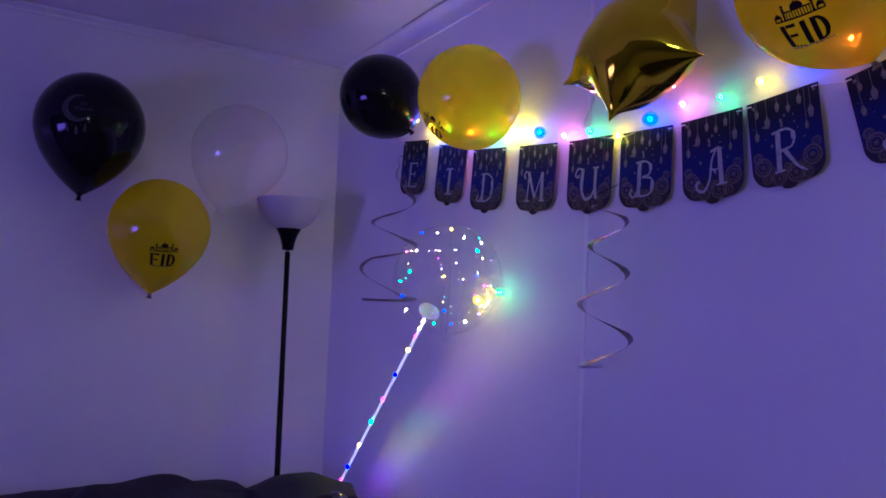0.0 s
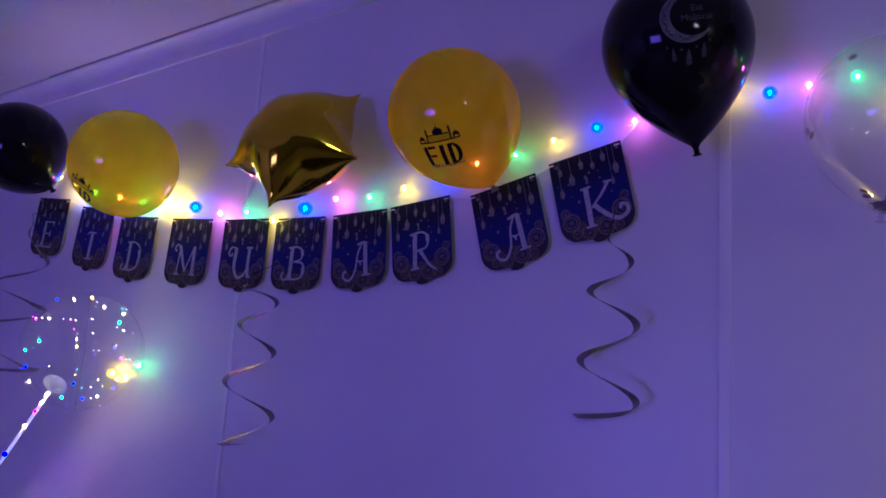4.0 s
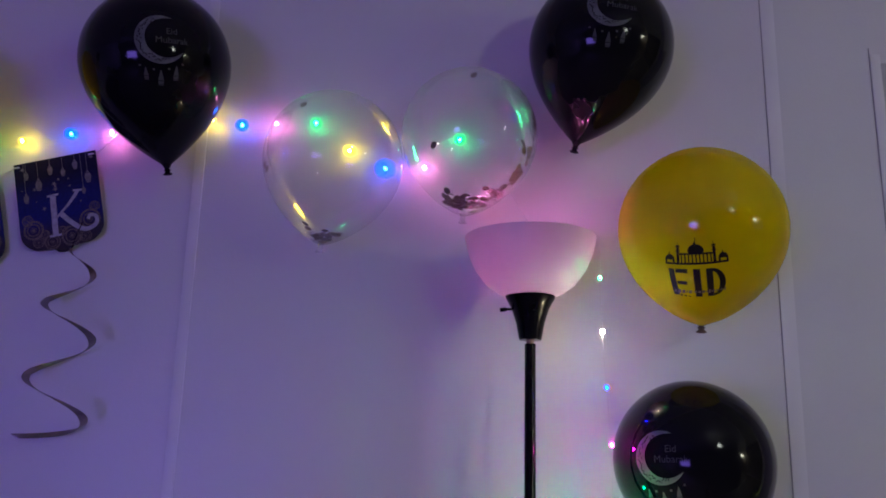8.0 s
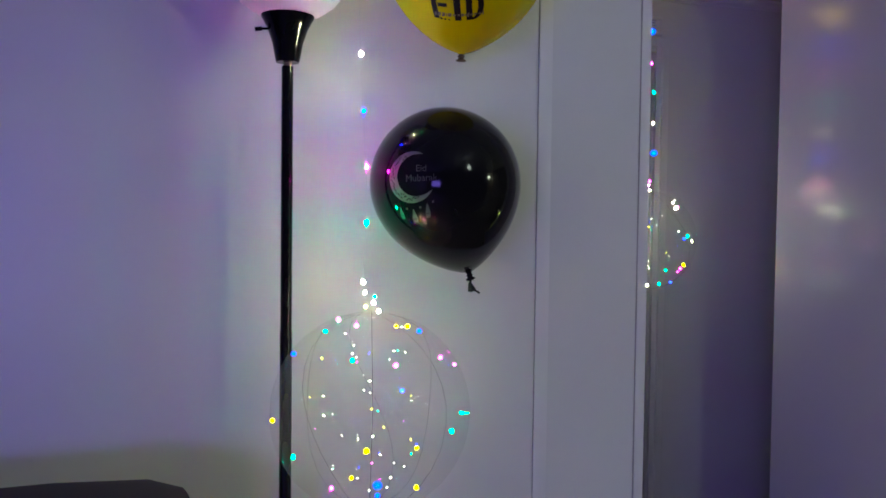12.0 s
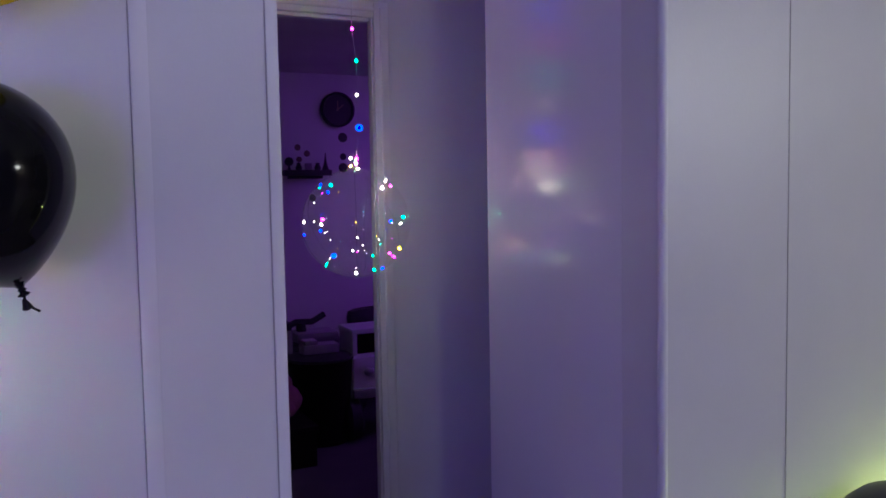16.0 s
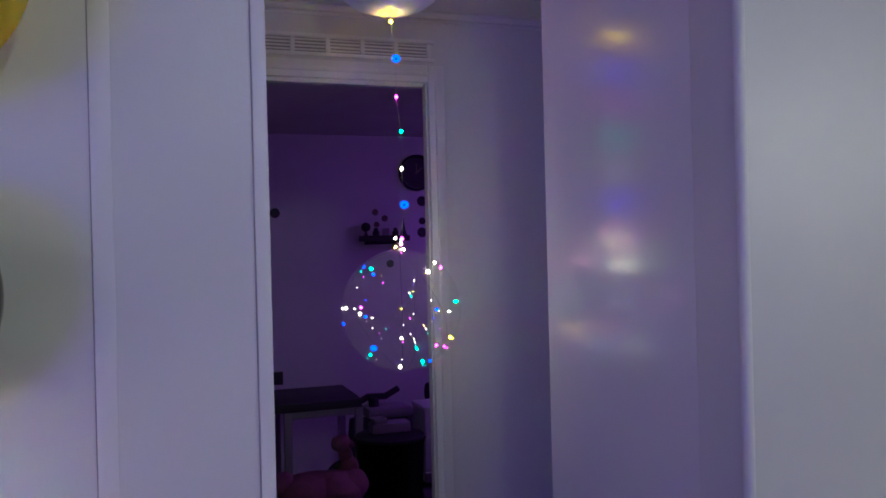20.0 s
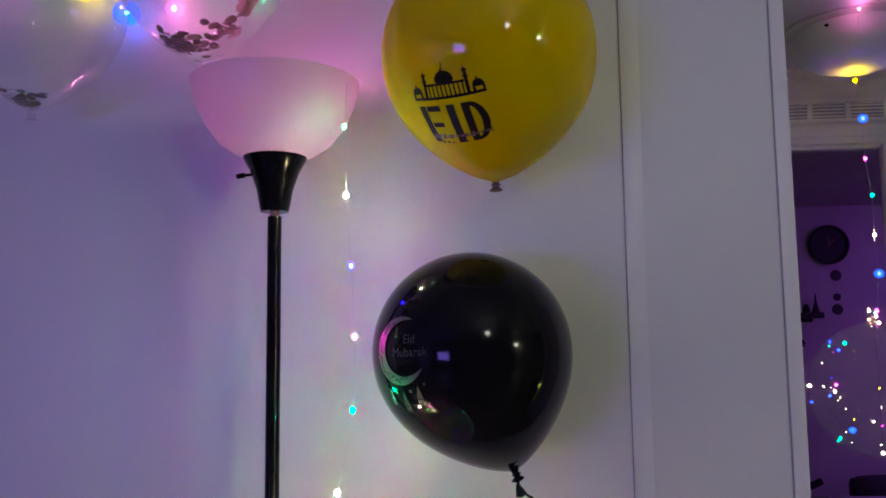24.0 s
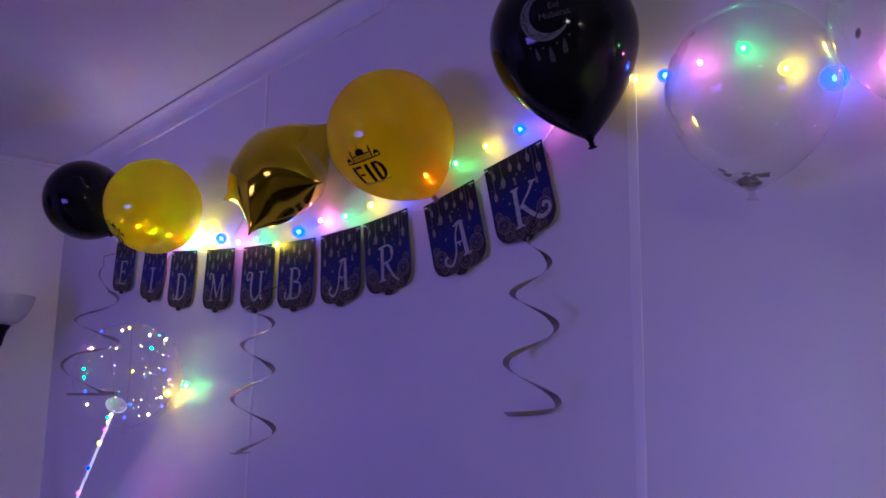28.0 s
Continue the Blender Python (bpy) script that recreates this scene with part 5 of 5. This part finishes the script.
# ---- hanging swirls ----
def swirl(top, bends, tail, label):
    """A spiral of card cut from a disc: bends are (x, z) at each side of each turn, seen from the room; the tail curls flat."""
    ob = thing("hanging_swirl", Matrix.Translation(top), label, "hanging decoration", "foil swirls under the banner")
    mid = [((p[0] + q[0]) / 2, abs(p[0] - q[0]) / 2) for p, q in zip(bends, bends[1:])]
    bm = bmesh.new()
    prev, steps = None, 16
    turn = 0.0 if bends[0][0] > bends[1][0] else math.pi
    total = (len(bends) - 1) * steps
    for i, ((x0, z0), (x1, z1)) in enumerate(zip(bends, bends[1:])):
        cx, r = mid[i]
        for k in range(steps + (i == len(mid) - 1)):
            f = k / steps
            a = turn + math.pi * (i + f)
            g = 0.5 - 0.5 * math.cos(math.pi * f)
            last = i == len(mid) - 1
            z = z0 + (z1 - z0) * (f if not last else 1 - (1 - f) ** tail)
            c = Vector((x0 + (x1 - x0) * g, 0.75 * r * math.sin(a), z))
            done = (i * steps + k) / total
            wd = 0.0078 * min(1.0, 0.3 + 3 * done) * (1.0 if last else 0.5 + 0.5 * abs(math.cos(a)))
            tilt = Vector((math.cos(a), 0.8 * math.sin(a), 0.25 + 0.35 * (i % 2))).normalized()
            out = Vector((-0.3 * math.cos(a), -0.3 * math.sin(a), 1)) * 0.0004
            row = [bm.verts.new(c + tilt * wd + out), bm.verts.new(c - tilt * wd + out), bm.verts.new(c - tilt * wd - out), bm.verts.new(c + tilt * wd - out)]
            if prev:
                for e in range(4):
                    bm.faces.new((prev[e], prev[(e + 1) % 4], row[(e + 1) % 4], row[e]))
            else:
                bm.faces.new(row)
            prev = row
    bm.faces.new(prev[::-1])
    bmesh.ops.recalc_face_normals(bm, faces=bm.faces)
    part("spiral", bm, M_SWIRL, ob)
    w = bmesh.new()
    tube(w, [(bends[0][0], 0, bends[0][1]), (0.0, 0.01, 0.02), (0.0, WALL_Y - 0.02 - top[1], 0.06)], 0.0010)
    part("hook", w, M_COPPER, ob)
    return ob


swirl((-0.056, 1.745, 1.780), [(0.0, -0.005), (0.048, -0.054), (-0.036, -0.112), (0.062, -0.184), (-0.052, -0.254), (0.064, -0.336), (-0.062, -0.373)], 2.6, "dark foil spiral hanging under the last banner letter")
swirl((-1.000, 1.680, 1.690), [(0.0, -0.01), (0.096, -0.048), (-0.002, -0.102), (0.099, -0.172), (-0.028, -0.242), (0.112, -0.326), (-0.034, -0.418), (0.036, -0.410)], 1.4, "dark foil spiral hanging under the middle of the banner")
swirl((-1.960, 1.655, 1.900), [(0.03, -0.02), (0.090, -0.116), (-0.082, -0.186), (0.096, -0.276), (-0.134, -0.330), (0.094, -0.468), (-0.196, -0.480)], 2.2, "dark foil spiral hanging under the first banner letter")


# ---- floor lamps ----
def floor_lamp(m, label):
    ob = thing("floor_lamp", m, label, "floor lamp", "torchiere floor lamps")
    part("base", turned([(0, 0.03), (0.05, 0.03), (0.10, 0.024), (0.132, 0.012), (0.135, 0.0), (0, 0)], 40), M_LAMP, ob)
    part("pole", turned([(0.0125, 0.028), (0.0125, 0.62), (0.0112, 0.622), (0.0112, 1.12), (0.0105, 1.122), (0.0105, 1.60), (0, 1.60)], 18), M_LAMP, ob)
    part("collar", turned([(0.0075, 1.595), (0.0075, 1.612), (0, 1.612)], 14), M_CONFETTI, ob, "short brass collar")
    part("cone", turned([(0, 1.607), (0.0205, 1.607), (0.022, 1.612), (0.027, 1.64), (0.036, 1.667), (0.0465, 1.686), (0.0475, 1.690), (0.044, 1.690), (0, 1.684)], 36), M_LAMP, ob)
    sw = bmesh.new()
    tube(sw, [(-0.026, 0, 1.665), (-0.046, 0, 1.664)], 0.0024, 8)
    tube(sw, [(-0.046, 0, 1.664), (-0.058, 0, 1.662)], 0.004, 8)
    part("switch", sw, M_LAMP, ob)
    prof = [(0.044, 1.692), (0.062, 1.697), (0.085, 1.713), (0.106, 1.741), (0.119, 1.771), (0.126, 1.801), (0.1265, 1.804), (0.123, 1.804), (0.115, 1.771), (0.102, 1.743), (0.082, 1.717), (0.060, 1.701), (0.0, 1.697)]
    part("bowl", turned(prof, 48), M_BOWL, ob, "white translucent bowl shade")
    part("socket", turned([(0, 1.70), (0.018, 1.70), (0.018, 1.74), (0, 1.74)], 16), M_PLASTIC, ob)
    return ob


lamp = floor_lamp(pose(0.856, 1.668, 0, 0, 0, 4), "black torchiere floor lamp with a white bowl shade, beside the balloons")
lamp_2 = copy_thing(lamp, pose(-2.466, 1.497, -0.008, 0, 0.9, 176))
tagged(lamp_2, "black torchiere floor lamp with white bowl in the room corner")


# ---- sofa and bundle ----
def soft_box(bm, lo, hi, bevel, amp=0.012, cuts=10, seed=0.0):
    b2 = boxed(lo, hi, bevel)
    bmesh.ops.subdivide_edges(b2, edges=[e for e in b2.edges if e.calc_length() > 0.08], cuts=cuts, use_grid_fill=True)
    for v in b2.verts:
        v.co += Vector((noise.noise(v.co * 6 + Vector((seed, 0, 0))), noise.noise(v.co * 6 + Vector((0, seed + 3, 0))), noise.noise(v.co * 5 + Vector((7, 0, seed))))) * amp
    me = bpy.data.meshes.new("s")
    b2.to_mesh(me)
    b2.free()
    bm.from_mesh(me)
    bpy.data.meshes.remove(me)
    return bm


def sofa(m, length, label, back=0.80):
    ob = thing("sofa", m, label, "sofa")
    h = length / 2
    part("base", soft_box(bmesh.new(), (-h, -0.78, 0.06), (h, 0, 0.30), 0.03), M_SOFA, ob)
    part("backrest", soft_box(bmesh.new(), (-h, -0.24, 0.28), (h, 0, back), 0.08, 0.016), M_SOFA, ob)
    n = max(2, round(length / 0.6))
    for k in range(n):
        a, b = -h + 0.16 + (length - 0.32) * k / n, -h + 0.16 + (length - 0.32) * (k + 1) / n
        part("seat_cushion", soft_box(bmesh.new(), (a + 0.004, -0.78, 0.30), (b - 0.004, -0.24, 0.46), 0.04, 0.01, 6, k), M_SOFA, ob)
    for x0, x1 in ((-h, -h + 0.16), (h - 0.16, h)):
        part("armrest", soft_box(bmesh.new(), (x0, -0.80, 0.10), (x1, -0.02, 0.60), 0.05, 0.012), M_SOFA, ob)
    for x in (-h + 0.06, h - 0.06):
        for y in (-0.72, -0.06):
            part("foot", turned([(0, 0), (0.02, 0), (0.025, 0.07), (0, 0.07)], 12, Matrix.Translation((x, y, 0))), M_DARK, ob)
    return ob


sofa(pose(-0.27, 1.62, 0), 1.97, "dark fabric sofa along the banner wall", 0.90)
sofa(pose(-2.60, 0.42, 0, 0, 0, 90), 1.9, "dark fabric sofa along the side wall", 0.745)
throw = thing("throw_blanket", pose(-2.36, 1.30, 0), "dark rumpled blanket heaped in the sofa corner", "blanket")
bm = bmesh.new()
soft_box(bm, (-0.30, -0.62, 0.30), (0.44, 0.06, 0.755), 0.16, 0.05, 14, 4.0)
soft_box(bm, (-0.32, -0.95, 0.30), (0.20, -0.45, 0.735), 0.14, 0.05, 12, 2.0)
part("blanket_body", bm, M_SOFA, throw)
bm = bmesh.new()
soft_box(bm, (0.0, -0.04, 0.4), (0.40, 0.36, 0.805), 0.16, 0.035, 12, 9.0)
part("fold", bm, M_SOFA, throw)
bag = thing("bag", pose(-2.02, 1.48, 0), "dark glossy plastic bag catching blue light", "bag")
bm = bmesh.new()
ball(bm, (0, 0, 0.60), 0.15, 24, 16, 1.15)
for v in bm.verts:
    v.co += v.co.normalized() * 0.02 * noise.noise(v.co * 14)
part("pouch", bm, M_BAG, bag)
bm = bmesh.new()
soft_box(bm, (-0.12, -0.12, 0.0), (0.12, 0.12, 0.50), 0.03, 0.01, 4)
part("filling", bm, M_SOFA, bag)


# ---- hallway ceiling light ----
def hall_light():
    ob = thing("ceiling_light", pose(2.106, 2.64, HALL_Z - 0.001) @ Matrix.Diagonal((1.04, 1.04, 0.75, 1)), "white opal bowl ceiling light in the hallway, switched off", "ceiling light")
    part("base", turned([(0, 0), (0.17, 0), (0.17, -0.008), (0.14, -0.014), (0, -0.014)], 40), M_TRIM, ob)
    part("shade", turned([(0.142, -0.012), (0.146, -0.03), (0.140, -0.065), (0.122, -0.10), (0.095, -0.128), (0.06, -0.147), (0.03, -0.155), (0, -0.157)], 44), M_GLOBE, ob, "white opal glass bowl")
    part("screw", ball(bmesh.new(), (-0.10, -0.105, -0.035), 0.005), M_INK, ob)
    return ob


hall_light()


# ---- bedroom ----
led_bar = thing("light_bar", pose(4.3, 4.2, 2.151), "purple light strip under the bedroom ceiling", "light strip")
part("channel", boxed((-0.03, -0.7, 0.03), (0.03, 0.7, 0.058), 0.004), M_TRIM, led_bar)
part("strip", boxed((-0.02, -0.68, 0.012), (0.02, 0.68, 0.0295), 0.003), glowing("purple_glow", (0.42, 0.10, 1.0), BEDROOM), led_bar, "glowing purple strip")


def wall_clock():
    ob = thing("wall_clock", pose(3.103, BACK_Y, 1.935, 90), "large round dark wall clock", "clock")
    part("rim", turned([(0, 0), (0.118, 0), (0.118, 0.03), (0.105, 0.036), (0.098, 0.02), (0, 0.02)], 40), M_DARK, ob)
    part("hand", boxed((-0.003, -0.01, 0.021), (0.003, 0.06, 0.023)), M_MANDALA, ob)
    part("hand", boxed((-0.004, -0.01, 0.0235), (0.004, 0.05, 0.0255), 0, Matrix.Rotation(radians(-50), 4, "Z")), M_MANDALA, ob)
    return ob


wall_clock()


def wall_shelf():
    ob = thing("wall_shelf", pose(2.866, BACK_Y, 1.492), "short dark floating wall shelf", "shelf")
    part("board", boxed((-0.155, -0.11, 0), (0.155, 0, 0.036), 0.003), M_DARK, ob)
    part("bracket", boxed((-0.12, -0.02, -0.02), (0.12, 0, 0), 0.002), M_DARK, ob)
    return ob


wall_shelf()
S = 1.5285
tower = thing("ornament_tower", pose(2.996, BACK_Y - 0.05, S), "small dark tower ornament on the shelf", "ornament")
part("shaft", turned([(0, 0.115), (0.003, 0.11), (0.008, 0.06), (0.018, 0.02), (0.026, 0.0), (0, 0)], 8), M_DARK, tower)
for x, kind in ((2.745, 0), (2.81, 1), (2.875, 2), (2.94, 1)):
    o = thing("ornament", pose(x, BACK_Y - 0.055, S), "small dark ornament standing on the wall shelf", "ornament", "ornaments on the shelf")
    if kind == 0:
        part("crown", ball(bmesh.new(), (0, 0, 0.055), 0.03), M_DARK, o)
        part("stem", turned([(0, 0), (0.012, 0), (0.006, 0.03), (0, 0.03)], 10), M_DARK, o)
    elif kind == 1:
        part("body", turned([(0, 0), (0.02, 0), (0.022, 0.02), (0.012, 0.036), (0.016, 0.044), (0, 0.05)], 14), M_DARK, o)
    else:
        part("body", boxed((-0.022, -0.012, 0), (0.022, 0.012, 0.045), 0.004), M_PALE, o)
for x, z, r in ((2.822, 1.68, 0.022), (2.885, 1.64, 0.022), (2.83, 1.60, 0.020), (3.14, 1.75, 0.034), (3.14, 1.62, 0.024), (3.138, 1.545, 0.034), (2.915, 1.345, 0.026), (2.183, 1.68, 0.032)):
    o = thing("wall_decal", pose(x, BACK_Y, z, 90), "small dark round wall decal", "wall decal", "decals on the bedroom wall")
    part("petals", turned([(0, 0.004), (r * 0.6, 0.004), (r, 0.002), (r, 0), (0, 0)], 9), M_DARK if r > 0.023 else M_MANDALA, o)


def desk():
    ob = thing("desk", pose(2.32, 5.0, 0), "dark topped desk with pale legs", "desk")
    part("top", boxed((-0.45, -0.25, 0.60), (0.185, 0.25, 0.645), 0.006), M_DARK, ob)
    for x in (-0.21, 0.17):
        for y in (-0.22, 0.22):
            part("leg", boxed((x - 0.02, y - 0.02, 0), (x + 0.02, y + 0.02, 0.60), 0.003), M_PALE, ob)
    part("rail", boxed((-0.19, -0.235, 0.56), (0.15, -0.205, 0.599), 0.003), M_PALE, ob)
    return ob


desk()
screen = thing("monitor", pose(2.05, 5.05, 0.645), "dark flat screen on the desk", "monitor")
part("panel", boxed((-0.2, -0.01, 0.06), (0.08, 0.015, 0.13), 0.004), M_DARK, screen)
part("foot", boxed((-0.1, -0.06, 0.0), (0.0, 0.06, 0.06), 0.004), M_DARK, screen)


def toy_bike():
    ob = thing("toy_bike", pose(2.665, 4.95, 0), "dark toy motorbike with raised handlebar", "toy bike")
    w = bmesh.new()
    tube(w, [(-0.2, 0, 0.555), (-0.08, 0, 0.615), (0.02, 0, 0.61), (0.098, 0, 0.65)], 0.019, 8)
    part("handlebar", w, M_DARK, ob)
    part("body", soft_box(bmesh.new(), (-0.18, -0.12, 0.14), (0.2, 0.12, 0.50), 0.05, 0.02, 6), M_DARK, ob)
    part("seat", soft_box(bmesh.new(), (-0.1, -0.1, 0.50), (0.16, 0.1, 0.56), 0.025, 0.008, 4), M_PALE, ob)
    w = bmesh.new()
    tube(w, [(-0.04, 0, 0.5), (-0.05, 0, 0.61)], 0.03, 8)
    part("steering_post", w, M_DARK, ob)
    for x in (-0.2, 0.22):
        part("wheel", turned([(0.03, -0.045), (0.12, -0.045), (0.14, -0.03), (0.14, 0.03), (0.12, 0.045), (0.03, 0.045)], 26, Matrix.Translation((x, 0, 0.14)) @ Matrix.Rotation(radians(90), 4, "X")), M_DARK, ob)
    return ob


toy_bike()


def toy_car():
    ob = thing("toy_car", pose(2.955, 4.62, 0), "white ride-on toy car with dark windows", "toy car")
    part("body", soft_box(bmesh.new(), (-0.2, -0.15, 0.22), (0.22, 0.15, 0.47), 0.05, 0.003, 5), M_TOYWHITE, ob)
    bm = boxed((-0.175, -0.10, 0.46), (-0.145, 0.12, 0.60), 0.008)
    box(bm, (0.165, -0.10, 0.46), (0.195, 0.12, 0.60), 0.008)
    box(bm, (-0.18, -0.11, 0.585), (0.20, 0.13, 0.615), 0.012)
    part("cabin", bm, M_TOYWHITE, ob)
    part("window", boxed((-0.15, -0.07, 0.462), (0.17, -0.062, 0.59), 0.003), M_INK, ob, "dark window")
    part("seat", boxed((-0.12, 0.02, 0.462), (0.14, 0.10, 0.55), 0.02), M_DARK, ob)
    for x in (-0.19, 0.2):
        for y in (-0.09, 0.09):
            part("wheel", turned([(0.02, -0.035), (0.075, -0.035), (0.09, -0.02), (0.09, 0.02), (0.075, 0.035), (0.02, 0.035)], 22, Matrix.Translation((x, y, 0.12)) @ Matrix.Rotation(radians(90), 4, "Y") @ Matrix.Scale(1.3, 4)), M_DARK, ob)
    for x in (-0.1, 0.12):
        part("headlight", ball(bmesh.new(), (x, -0.148, 0.38), 0.03, 14, 9, 0.8), M_PALE, ob)
    part("grille", boxed((-0.05, -0.158, 0.31), (0.07, -0.146, 0.40), 0.004), M_INK, ob)
    part("bumper", boxed((-0.2, -0.175, 0.24), (0.22, -0.14, 0.29), 0.01), M_PALE, ob)
    return ob


toy_car()
chair = thing("chair", pose(3.16, 5.15, 0), "dark rounded chair behind the toys", "chair")
part("backrest", soft_box(bmesh.new(), (-0.12, 0.1, 0.42), (0.25, 0.2, 0.62), 0.05, 0.012, 5), M_DARK, chair)
part("seat", soft_box(bmesh.new(), (-0.22, -0.25, 0.36), (0.26, 0.18, 0.44), 0.03, 0.008, 5), M_DARK, chair)
for x in (-0.18, 0.22):
    for y in (-0.2, 0.15):
        part("leg", boxed((x - 0.015, y - 0.015, 0), (x + 0.015, y + 0.015, 0.37), 0.003), M_DARK, chair)
low_box = thing("low_box", pose(2.19, 4.36, 0), "low dark box under the plush toy", "box")
part("body", boxed((-0.30, -0.2, 0), (0.26, 0.2, 0.175), 0.01), M_INK, low_box)
part("lid", boxed((-0.31, -0.21, 0.1755), (0.27, 0.21, 0.212), 0.008), M_INK, low_box)
plush = thing("plush_toy", pose(2.25, 4.36, 0), "pink plush bird with a raised neck, lying on a dark box", "plush toy")
for name, blobs in (("body", (((-0.10, 0, 0.30), 0.15, 0.58), ((0.02, -0.02, 0.30), 0.14, 0.62))), ("wing", (((0.10, -0.06, 0.32), 0.065, 1.0),)), ("neck", (((0.085, 0, 0.39), 0.04, 1.6), ((0.07, 0, 0.46), 0.034, 1.5))), ("head", (((0.05, -0.01, 0.515), 0.045, 0.9), ((0.095, -0.015, 0.505), 0.022, 0.8))), ("tail", (((-0.23, 0, 0.34), 0.06, 1.0),))):
    bm = bmesh.new()
    for c, r, q in blobs:
        ball(bm, c, r, 18, 12, q)
    for v in bm.verts:
        v.co += Vector((noise.noise(v.co * 11), noise.noise(v.co * 12 + Vector((4, 0, 0))), noise.noise(v.co * 11 + Vector((0, 9, 0))))) * 0.016
    part(name, bm, M_PINK, plush)
bin_ob = thing("storage_bin", pose(2.607, 4.58, 0) @ Matrix.Diagonal((0.9, 0.9, 1.16, 1)), "dark storage bin heaped with toys", "storage bin")
part("tub", turned([(0, 0.0), (0.17, 0.0), (0.20, 0.38), (0.21, 0.40), (0.19, 0.40), (0.16, 0.02), (0, 0.02)], 28), M_INK, bin_ob)
part("lid", turned([(0, 0.43), (0.14, 0.425), (0.20, 0.412), (0.20, 0.402), (0, 0.402)], 28), M_DARK, bin_ob)
o = thing("toy_box", pose(2.60, 4.56, 0.499), "small pale toy box on the bin", "box")
part("body", boxed((-0.1, -0.05, 0.0), (0.1, 0.05, 0.05), 0.006), M_PALE, o)
part("lid", boxed((-0.09, -0.045, 0.0505), (-0.02, 0.045, 0.075), 0.006), M_PALE, o)


# ---- beside the hallway opening ----
def waste_bin():
    ob = thing("waste_bin", pose(3.06, 1.42, 0) @ Matrix.Diagonal((1, 1, 0.865, 1)), "dark grey waste bin with a domed lid by the wall", "waste bin")
    part("body", turned([(0, 0), (0.165, 0), (0.172, 0.01), (0.198, 0.58), (0.202, 0.60), (0.19, 0.60), (0.16, 0.02), (0, 0.02)], 36), M_BAG, ob)
    part("rim", turned([(0.2025, 0.585), (0.209, 0.59), (0.209, 0.61), (0.19, 0.615), (0.19, 0.602)], 36), M_DARK, ob)
    part("lid", turned([(0.205, 0.612), (0.209, 0.625), (0.205, 0.655), (0.19, 0.69), (0.16, 0.72), (0.11, 0.742), (0.05, 0.752), (0, 0.754)], 36), M_DARK, ob, "domed dark lid")
    part("pedal", boxed((-0.05, -0.22, 0.01), (0.05, -0.165, 0.03), 0.006), M_DARK, ob)
    return ob


waste_bin()
night_light = thing("night_light", pose(3.24, 1.66, 0.36), "small yellow-green night light plugged in low on the wall", "night light")
part("plug", boxed((-0.025, -0.028, -0.045), (0.025, -0.0005, 0.03), 0.006), M_TRIM, night_light)
part("bulb", ball(bmesh.new(), (0, -0.045, 0.02), 0.018, 16, 10, 1.2), glowing("night_glow", (0.80, 1.0, 0.20), 290.0), night_light, "glowing yellow-green bulb")
